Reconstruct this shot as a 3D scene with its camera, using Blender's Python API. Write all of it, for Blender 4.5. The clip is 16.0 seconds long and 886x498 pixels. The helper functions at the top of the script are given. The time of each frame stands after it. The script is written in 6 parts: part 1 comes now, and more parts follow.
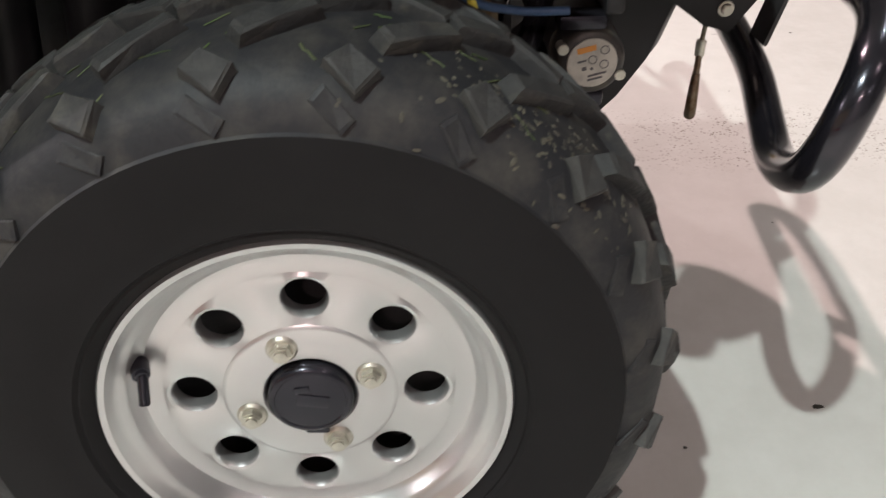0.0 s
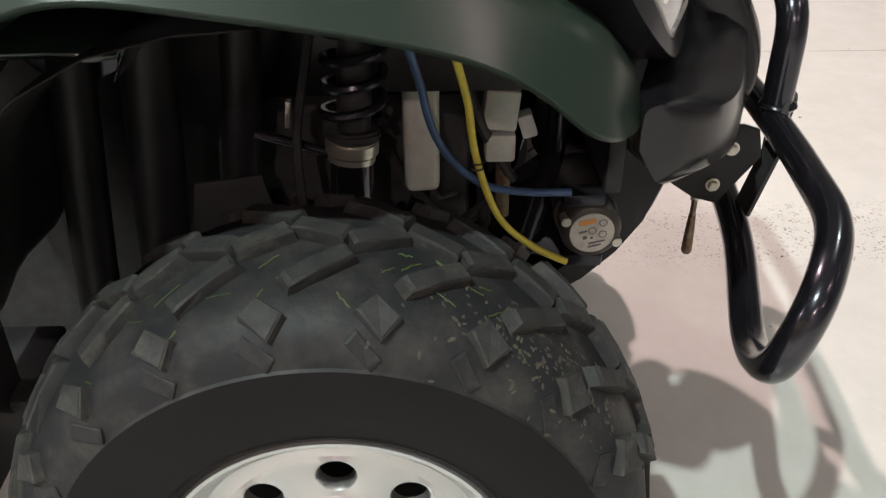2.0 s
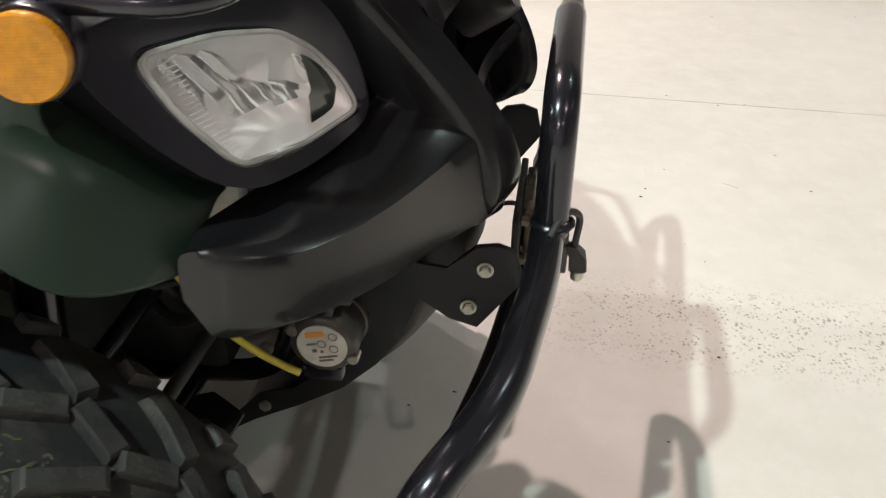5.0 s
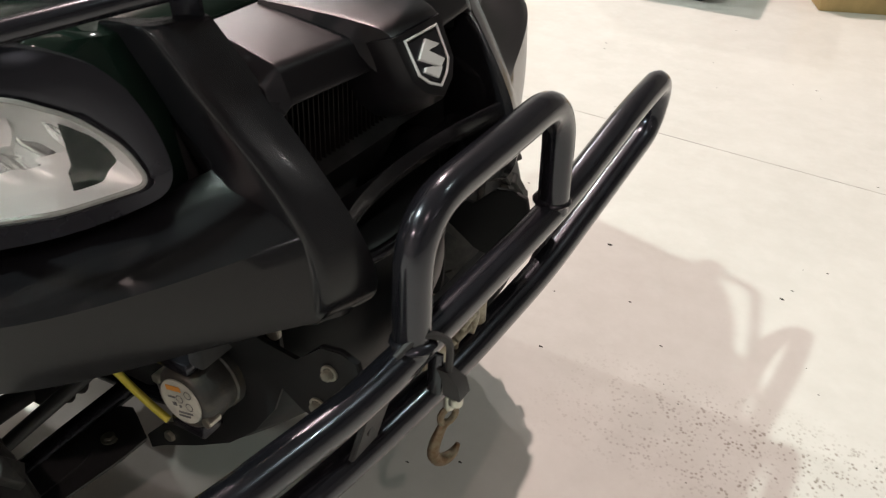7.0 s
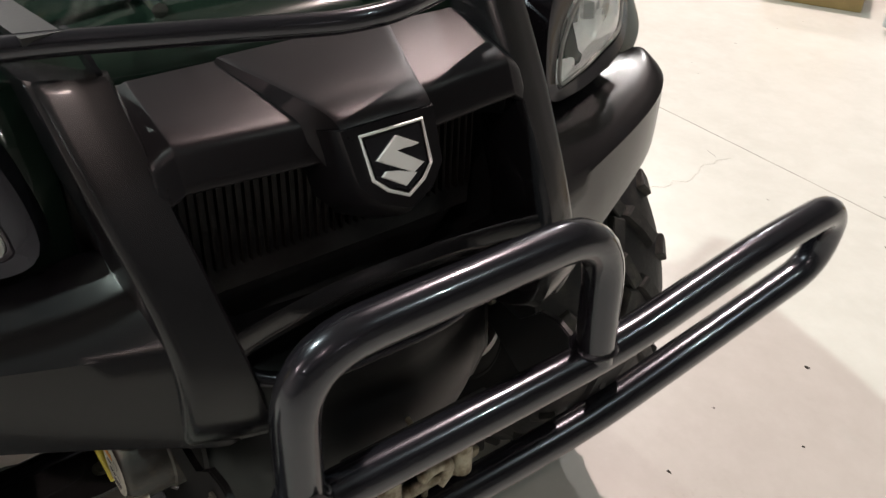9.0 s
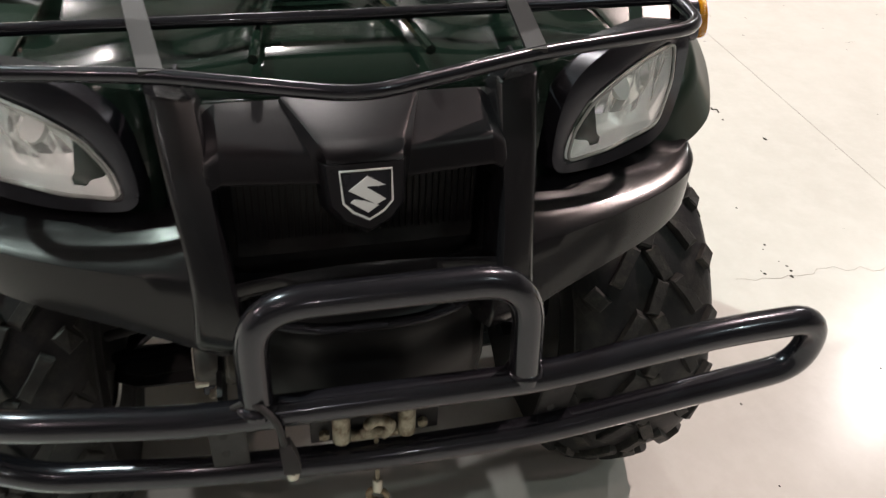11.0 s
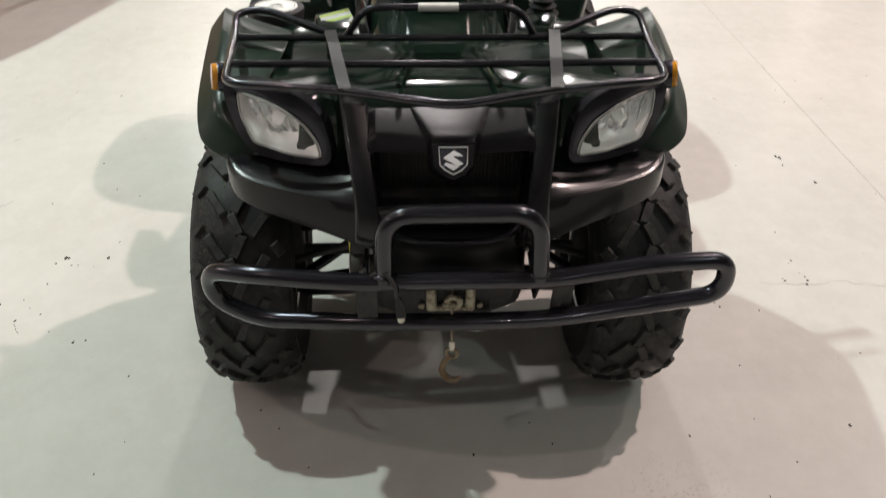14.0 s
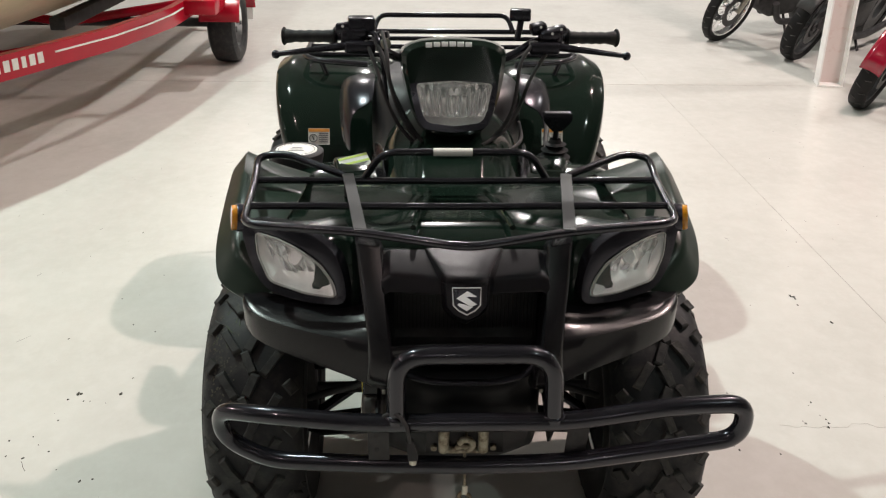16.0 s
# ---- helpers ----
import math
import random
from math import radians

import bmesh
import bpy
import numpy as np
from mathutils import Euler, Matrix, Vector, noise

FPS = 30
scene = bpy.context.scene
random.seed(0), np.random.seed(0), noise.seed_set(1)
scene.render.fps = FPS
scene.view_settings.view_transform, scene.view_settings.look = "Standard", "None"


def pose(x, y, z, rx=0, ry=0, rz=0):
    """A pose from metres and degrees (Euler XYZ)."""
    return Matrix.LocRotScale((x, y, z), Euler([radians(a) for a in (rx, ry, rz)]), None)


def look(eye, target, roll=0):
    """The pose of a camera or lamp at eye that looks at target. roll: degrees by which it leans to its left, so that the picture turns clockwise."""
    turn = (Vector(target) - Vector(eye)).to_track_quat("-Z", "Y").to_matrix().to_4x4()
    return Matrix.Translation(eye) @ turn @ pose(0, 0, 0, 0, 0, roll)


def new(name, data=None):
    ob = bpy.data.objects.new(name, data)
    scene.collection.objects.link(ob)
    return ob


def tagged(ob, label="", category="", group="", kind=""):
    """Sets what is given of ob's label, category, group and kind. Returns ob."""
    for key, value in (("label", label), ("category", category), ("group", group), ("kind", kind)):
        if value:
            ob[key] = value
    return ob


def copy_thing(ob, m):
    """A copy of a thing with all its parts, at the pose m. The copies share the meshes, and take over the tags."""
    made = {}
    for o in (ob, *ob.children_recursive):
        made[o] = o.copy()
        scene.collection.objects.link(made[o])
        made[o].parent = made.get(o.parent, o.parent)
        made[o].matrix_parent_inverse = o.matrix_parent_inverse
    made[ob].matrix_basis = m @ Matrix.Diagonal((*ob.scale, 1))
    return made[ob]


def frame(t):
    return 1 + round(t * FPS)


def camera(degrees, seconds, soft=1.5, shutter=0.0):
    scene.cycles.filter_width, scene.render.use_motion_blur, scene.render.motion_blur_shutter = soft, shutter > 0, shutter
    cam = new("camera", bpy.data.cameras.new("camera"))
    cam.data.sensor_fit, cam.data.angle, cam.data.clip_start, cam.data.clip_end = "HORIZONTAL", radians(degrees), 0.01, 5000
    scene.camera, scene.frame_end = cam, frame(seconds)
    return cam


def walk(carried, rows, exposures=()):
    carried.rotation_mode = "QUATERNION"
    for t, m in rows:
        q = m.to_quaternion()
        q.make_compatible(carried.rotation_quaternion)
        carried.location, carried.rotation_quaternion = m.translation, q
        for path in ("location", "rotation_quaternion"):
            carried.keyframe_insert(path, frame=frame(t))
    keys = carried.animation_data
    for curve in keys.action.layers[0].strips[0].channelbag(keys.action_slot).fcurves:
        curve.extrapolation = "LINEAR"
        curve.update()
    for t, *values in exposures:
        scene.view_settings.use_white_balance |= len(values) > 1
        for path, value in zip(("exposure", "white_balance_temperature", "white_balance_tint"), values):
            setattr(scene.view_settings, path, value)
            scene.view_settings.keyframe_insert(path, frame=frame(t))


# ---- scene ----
cam = camera(52.7, 16.0, soft=1.2, shutter=0.4)
PATH = [
    (0, (0.08, -1.083, 0.817), (0.168, 0.58, -0.291), 0.0),
    (0.5, (0.131, -1.091, 0.872), (0.214, 0.575, -0.231), 0.1),
    (1, (0.142, -1.102, 0.929), (0.205, 0.571, -0.164), 0.1),
    (1.5, (0.111, -1.109, 0.981), (0.157, 0.568, -0.108), -0.1),
    (2, (0.09, -1.099, 1.019), (0.121, 0.579, -0.068), -0.2),
    (2.5, (0.12, -1.098, 1.063), (0.139, 0.578, -0.028), -0.1),
    (3, (0.201, -1.115, 1.08), (0.193, 0.563, -0.009), -0.1),
    (3.5, (0.275, -1.094, 1.063), (0.225, 0.581, -0.029), 0.1),
    (4, (0.355, -1.021, 1.049), (0.25, 0.652, -0.042), 0.1),
    (4.5, (0.441, -0.977, 1.052), (0.294, 0.7, -0.028), -0.1),
    (4.7, (0.469, -0.944, 1.046), (0.284, 0.727, -0.037), 0.2),
    (6.8, (0.797, -0.674, 1.087), (0.023, 0.796, -0.026), 2.6),
    (7, (0.827, -0.645, 1.094), (-0.002, 0.795, -0.02), 2.4),
    (7.5, (0.906, -0.568, 1.111), (-0.091, 0.755, -0.01), 2.4),
    (8, (0.924, -0.485, 1.104), (-0.208, 0.717, -0.024), 2.4),
    (8.5, (0.905, -0.392, 1.096), (-0.323, 0.71, -0.034), 2.3),
    (9, (0.897, -0.312, 1.1), (-0.412, 0.688, -0.035), 2.3),
    (9.2, (0.902, -0.279, 1.103), (-0.446, 0.666, -0.033), 2.4),
    (11.3, (1.277, -0.096, 1.289), (-0.323, 0.208, 0.129), 2.3),
    (11.5, (1.345, -0.091, 1.298), (-0.27, 0.16, 0.145), 1.9),
    (12, (1.515, -0.079, 1.361), (-0.113, 0.065, 0.207), 1.6),
    (12.5, (1.681, -0.111, 1.45), (0.051, -0.004, 0.296), 1.4),
    (13, (1.816, -0.153, 1.498), (0.188, -0.056, 0.341), 1.3),
    (13.5, (1.869, -0.117, 1.514), (0.237, -0.027, 0.361), 1.1),
    (14, (1.886, -0.087, 1.529), (0.202, -0.006, 0.452), 1.0),
    (14.5, (1.893, -0.077, 1.536), (0.12, -0.004, 0.614), 1.0),
    (15, (1.888, -0.075, 1.537), (0.069, -0.01, 0.708), 0.9),
    (15.5, (1.885, -0.079, 1.539), (0.059, -0.021, 0.725), 0.9),
    (16, (1.888, -0.084, 1.542), (0.061, -0.036, 0.729), 0.8),
]
EXPOSURES = [(0, 0.24, 6500, 20), (2.5, 0.26, 6500, 14), (4.5, 0.26, 6500, 10), (7, 0.16, 6500, 9), (9, 0.08, 6500, 9),
             (11.5, 0.0, 6500, 10), (12.5, -0.04, 6500, 11), (13.3, -0.16, 6500, 11), (15, -0.24, 6500, 10), (16, -0.24, 6500, 10)]
walk(cam, [(t, look(eye, target, roll)) for t, eye, target, roll in PATH], EXPOSURES)

# ---- light ----
world = bpy.data.worlds.new("hall_air")
scene.world = world
world.use_nodes = True
world.node_tree.nodes["Background"].inputs[0].default_value = (0.9, 0.95, 1.0, 1)
world.node_tree.nodes["Background"].inputs[1].default_value = 0.02

GREENISH, PINKISH, NEUTRAL = (0.84, 1.0, 0.93), (1.0, 0.79, 0.74), (1.0, 0.95, 0.92)
LAMPS = [(-1.8, -3.05, GREENISH, 340), (-1.8, 3.3, PINKISH, 370), (-7.6, 0.1, NEUTRAL, 330), (3.8, -3.05, PINKISH, 50),
         (3.8, 3.3, GREENISH, 50), (-13.5, -3.0, NEUTRAL, 380), (-13.5, 3.2, NEUTRAL, 560), (9.4, 0.1, NEUTRAL, 35),
         (-1.0, -9.5, PINKISH, 250), (4.5, -9.0, NEUTRAL, 60), (-5.2, 7.0, NEUTRAL, 260)]


# ---- materials ----
def material(name, base=(0.5, 0.5, 0.5), rough=0.5, metal=0.0, coat=0.0, vary=0.0, scale=20.0, bump=0.0, bump_scale=200.0,
             other=None, spread=(0.4, 0.6), coat_rough=0.08, ior=1.5, rough_vary=0.0, sheen_tint=(1, 1, 1)):
    """A surface with a stain mix between two colours, uneven gloss and a fine relief."""
    m = bpy.data.materials.new(name)
    m.use_nodes = True
    n, l = m.node_tree.nodes, m.node_tree.links
    b = n["Principled BSDF"]
    b.inputs["Base Color"].default_value = (*base, 1)
    b.inputs["Roughness"].default_value = rough
    b.inputs["Metallic"].default_value = metal
    b.inputs["Coat Weight"].default_value = coat
    b.inputs["Coat Roughness"].default_value = coat_rough
    b.inputs["IOR"].default_value = ior
    b.inputs["Specular Tint"].default_value = (*sheen_tint, 1)
    coords = n.new("ShaderNodeTexCoord")
    if other or vary:
        tex = n.new("ShaderNodeTexNoise")
        tex.inputs["Scale"].default_value = scale
        tex.inputs["Detail"].default_value = 6
        tex.inputs["Roughness"].default_value = 0.65
        l.new(coords.outputs["Object"], tex.inputs["Vector"])
        ramp = n.new("ShaderNodeValToRGB")
        ramp.color_ramp.elements[0].position, ramp.color_ramp.elements[1].position = spread
        ramp.color_ramp.elements[0].color = (*base, 1)
        ramp.color_ramp.elements[1].color = (*(other or [c * (1 - vary) for c in base]), 1)
        l.new(tex.outputs["Fac"], ramp.inputs["Fac"])
        l.new(ramp.outputs["Color"], b.inputs["Base Color"])
    if rough_vary:
        tex = n.new("ShaderNodeTexNoise")
        tex.inputs["Scale"].default_value = scale * 1.7 + 3
        tex.inputs["Detail"].default_value = 5
        l.new(coords.outputs["Object"], tex.inputs["Vector"])
        rng = n.new("ShaderNodeMapRange")
        rng.inputs["To Min"].default_value, rng.inputs["To Max"].default_value = max(0.02, rough - rough_vary), rough + rough_vary
        l.new(tex.outputs["Fac"], rng.inputs["Value"])
        l.new(rng.outputs["Result"], b.inputs["Roughness"])
    if bump:
        tex = n.new("ShaderNodeTexNoise")
        tex.inputs["Scale"].default_value = bump_scale
        tex.inputs["Detail"].default_value = 3
        l.new(coords.outputs["Object"], tex.inputs["Vector"])
        bn = n.new("ShaderNodeBump")
        bn.inputs["Strength"].default_value = bump
        bn.inputs["Distance"].default_value = 0.002
        l.new(tex.outputs["Fac"], bn.inputs["Height"])
        l.new(bn.outputs["Normal"], b.inputs["Normal"])
    return m


def clear(name, tint=(1, 1, 1), rough=0.02):
    m = material(name, tint, rough)
    b = m.node_tree.nodes["Principled BSDF"]
    b.inputs["Transmission Weight"].default_value = 1.0
    b.inputs["IOR"].default_value = 1.45
    return m


GREEN = material("green_paint", (0.0075, 0.0165, 0.0115), 0.13, 0.0, 0.4, vary=0.15, scale=5, spread=(0.3, 0.7), rough_vary=0.02, coat_rough=0.05, ior=1.4)
GRAINED = material("grained_black_plastic", (0.009, 0.0085, 0.010), 0.29, bump=0.10, bump_scale=1500, vary=0.2, scale=6, spread=(0.3, 0.7), rough_vary=0.04, ior=1.34, sheen_tint=(1.0, 0.93, 0.96))
# Paler copy of GREEN, with the floor's sheen put into its base colour.
SHEEN_GREEN = material("sheen_green_plastic", (0.012, 0.027, 0.018), 0.30, 0.0, 0.0, other=(0.022, 0.034, 0.026), scale=5, spread=(0.35, 0.7), rough_vary=0.05, ior=1.46)
PLASTIC = material("black_plastic", (0.0095, 0.009, 0.0105), 0.25, 0.0, 0.2, bump=0.05, bump_scale=1400, vary=0.2, scale=6, spread=(0.3, 0.7), rough_vary=0.04, coat_rough=0.10, ior=1.37)
SMOOTH_PLASTIC = material("smooth_black_plastic", (0.013, 0.0125, 0.0155), 0.24, vary=0.2, scale=8, spread=(0.3, 0.7), rough_vary=0.04, sheen_tint=(0.86, 0.86, 1.0))
SKID = material("skid_plastic", (0.012, 0.012, 0.013), 0.48, vary=0.2, scale=8, spread=(0.3, 0.7), bump=0.05, bump_scale=500, ior=1.4)
DULL = material("dull_black", (0.042, 0.040, 0.041), 0.55, vary=0.4, scale=18, bump=0.15, bump_scale=90, ior=1.38)
GREY_PLATE = material("dark_grey_plate", (0.045, 0.044, 0.045), 0.5, vary=0.3, scale=16, bump=0.2, bump_scale=220, rough_vary=0.1)
TUBE = material("black_tube_paint", (0.008, 0.0077, 0.010), 0.22, 0.0, 0.5, other=(0.02, 0.018, 0.018), scale=40, spread=(0.64, 0.8), rough_vary=0.03, coat_rough=0.06, sheen_tint=(0.86, 0.86, 1.0))
RUBBER = material("tyre_rubber", (0.018, 0.0185, 0.0205), 0.55, other=(0.055, 0.052, 0.046), scale=26, spread=(0.46, 0.78), bump=0.25, bump_scale=160, ior=1.35)
SIDEWALL = material("tyre_sidewall", (0.012, 0.0115, 0.012), 0.6, vary=0.25, scale=9, spread=(0.3, 0.7), bump=0.06, bump_scale=400, ior=1.25)
MUD = material("muddy_tread", (0.019, 0.020, 0.0215), 0.62, other=(0.07, 0.066, 0.054), scale=48, spread=(0.56, 0.78), bump=0.5, bump_scale=180, ior=1.35)
def uneven(m, amount):
    """Shifts the stain of a material from object to object."""
    n, l = m.node_tree.nodes, m.node_tree.links
    info, add, tex = n.new("ShaderNodeObjectInfo"), n.new("ShaderNodeMath"), [x for x in n if x.type == "VALTORGB"][0]
    add.operation = "MULTIPLY_ADD"
    add.inputs[1].default_value, source = amount, tex.inputs["Fac"].links[0].from_socket
    l.new(info.outputs["Random"], add.inputs[0])
    l.new(source, add.inputs[2])
    shift = n.new("ShaderNodeMath")
    shift.operation, shift.inputs[1].default_value = "SUBTRACT", amount / 2
    l.new(add.outputs[0], shift.inputs[0])
    l.new(shift.outputs[0], tex.inputs["Fac"])


uneven(MUD, 0.16)


def dusty_edges(m, colour, amount):
    """Pale dust on the raised edges of a rubber surface, broken up by grain."""
    n, l = m.node_tree.nodes, m.node_tree.links
    b = n["Principled BSDF"]
    geo, ramp, mix, grain = n.new("ShaderNodeNewGeometry"), n.new("ShaderNodeMapRange"), n.new("ShaderNodeMix"), n.new("ShaderNodeTexNoise")
    coords, gate = n.new("ShaderNodeTexCoord"), n.new("ShaderNodeMath")
    l.new(coords.outputs["Object"], grain.inputs["Vector"])
    grain.inputs["Scale"].default_value, grain.inputs["Detail"].default_value = 70, 5
    ramp.inputs["From Min"].default_value, ramp.inputs["From Max"].default_value = 0.54, 0.72
    ramp.inputs["To Max"].default_value = amount
    l.new(geo.outputs["Pointiness"], ramp.inputs["Value"])
    gate.operation = "MULTIPLY"
    l.new(ramp.outputs["Result"], gate.inputs[0])
    l.new(grain.outputs["Fac"], gate.inputs[1])
    mix.data_type = "RGBA"
    mix.inputs["B"].default_value = (*colour, 1)
    l.new(b.inputs["Base Color"].links[0].from_socket, mix.inputs["A"])
    l.new(gate.outputs[0], mix.inputs["Factor"])
    l.new(mix.outputs["Result"], b.inputs["Base Color"])


dusty_edges(MUD, (0.13, 0.125, 0.11), 0.85)
DRIED = material("dried_mud", (0.085, 0.079, 0.058), 0.9, other=(0.055, 0.05, 0.042), scale=60, spread=(0.4, 0.6))
GRASS = material("grass_smear", (0.045, 0.08, 0.02), 0.7, other=(0.07, 0.085, 0.03), scale=40)
BOWL = material("lamp_reflector", (0.97, 0.97, 0.96), 0.11, 0.82)
SHELF = material("grey_lamp_shelf", (0.34, 0.34, 0.33), 0.32, 0.5, vary=0.2, scale=40)
FROSTED = material("frosted_reflector", (0.90, 0.90, 0.88), 0.34, 0.3, vary=0.08, scale=30)
ROLLER = material("dull_roller_steel", (0.36, 0.33, 0.25), 0.5, 0.35, other=(0.14, 0.11, 0.07), scale=60, bump=0.3, bump_scale=260)
SILVER = material("silver_wheel_paint", (0.60, 0.60, 0.595), 0.3, 0.85, 0.25, vary=0.05, scale=6, spread=(0.3, 0.7), rough_vary=0.02)
STEEL = material("zinc_steel", (0.6, 0.58, 0.50), 0.34, 0.85, vary=0.2, scale=60, bump=0.15, bump_scale=500)
RUSTY = material("worn_hook_steel", (0.24, 0.2, 0.14), 0.5, 0.8, other=(0.14, 0.08, 0.04), scale=60, spread=(0.4, 0.65), bump=0.4, bump_scale=260)
RUSTED = material("dirty_brown_steel", (0.07, 0.05, 0.03), 0.6, 0.3, other=(0.03, 0.026, 0.022), scale=30, bump=0.2, bump_scale=200)
CHROME = material("chrome", (0.88, 0.88, 0.89), 0.12, 1.0)
BADGE = material("badge_silver", (0.95, 0.95, 0.94), 0.20, 0.25)
LENS = clear("clear_lens", (0.98, 0.985, 0.985), 0.015)
AMBER = material("amber_reflector", (0.62, 0.25, 0.004), 0.16, coat=0.6, vary=0.25, scale=60)

def prismatic(m, scale):
    """A fine grid of ridges, as in a moulded reflector."""
    n, l = m.node_tree.nodes, m.node_tree.links
    coords, heights = n.new("ShaderNodeTexCoord"), []
    for axis in ("X", "Z"):
        w = n.new("ShaderNodeTexWave")
        w.bands_direction, w.inputs["Scale"].default_value = axis, scale
        l.new(coords.outputs["Object"], w.inputs["Vector"])
        heights.append(w.outputs["Fac"])
    add, bn = n.new("ShaderNodeMath"), n.new("ShaderNodeBump")
    l.new(heights[0], add.inputs[0])
    l.new(heights[1], add.inputs[1])
    bn.inputs["Strength"].default_value, bn.inputs["Distance"].default_value = 0.35, 0.0006
    l.new(add.outputs[0], bn.inputs["Height"])
    l.new(bn.outputs["Normal"], n["Principled BSDF"].inputs["Normal"])


prismatic(AMBER, 170)
RIM = material("milky_lens_rim", (0.42, 0.42, 0.40), 0.25, vary=0.2, scale=40)
WHITE = material("white_label", (0.78, 0.77, 0.73), 0.45, vary=0.08, scale=60)
AGED_LABEL = material("aged_label", (0.62, 0.61, 0.53), 0.5, vary=0.25, scale=45)
FIN = material("radiator_fin_black", (0.016, 0.013, 0.012), 0.6, vary=0.3, scale=60, ior=1.3)
INK = material("label_ink", (0.13, 0.13, 0.13), 0.5)
ORANGE = material("orange_label", (0.75, 0.32, 0.06), 0.5)
LIME = material("lime_label", (0.6, 0.75, 0.15), 0.5)
BOTTLE = material("milky_bottle", (0.6, 0.63, 0.56), 0.35, vary=0.15, scale=30)
BOTTLE.node_tree.nodes["Principled BSDF"].inputs["Subsurface Weight"].default_value = 0.2
YELLOW = material("yellow_cable", (0.78, 0.68, 0.09), 0.4, vary=0.15, scale=60)
BLUE = material("blue_cable", (0.07, 0.14, 0.27), 0.4, vary=0.2, scale=60)
SEAT = material("seat_vinyl", (0.018, 0.018, 0.02), 0.4, bump=0.35, bump_scale=300, rough_vary=0.08)
WINCH = material("winch_housing", (0.055, 0.053, 0.05), 0.42, 0.3, other=(0.12, 0.10, 0.07), scale=40, spread=(0.5, 0.8), bump=0.2, bump_scale=240)
CRIMSON = material("crimson_paint", (0.26, 0.004, 0.022), 0.18, 0.0, 0.4, vary=0.15, scale=5)
RED = material("red_paint", (0.40, 0.006, 0.022), 0.2, 0.0, 0.2, vary=0.1, scale=4, ior=1.35)
HULL = material("cream_hull", (0.62, 0.52, 0.36), 0.3, 0, 0.4, other=(0.4, 0.3, 0.15), scale=1.3, spread=(0.4, 0.7))
POST = material("white_post_paint", (0.9, 0.89, 0.87), 0.5, vary=0.12, scale=6, bump=0.1, bump_scale=60)
POST_WORN = material("worn_pink_paint", (0.72, 0.63, 0.60), 0.6, other=(0.62, 0.45, 0.41), scale=14, spread=(0.55, 0.75))
CARD = material("cardboard", (0.42, 0.3, 0.13), 0.8, vary=0.2, scale=8)
CRATE = material("pale_blue_crate", (0.5, 0.56, 0.58), 0.5, vary=0.1, scale=5)
# Greys of the unseen walls and ceiling, set for the bounced fill light.
WALL = material("wall_paint", (0.5, 0.5, 0.49), 0.7, vary=0.08, scale=0.6, bump=0.1, bump_scale=40)
CEILING = material("ceiling_paint", (0.2, 0.2, 0.2), 0.8, vary=0.1, scale=0.5)
TYRE_LINE = material("worn_rubber_line", (0.05, 0.048, 0.044), 0.7, vary=0.3, scale=60)
CRUMB = material("dirt_crumb", (0.05, 0.045, 0.035), 0.9, vary=0.4, scale=90)


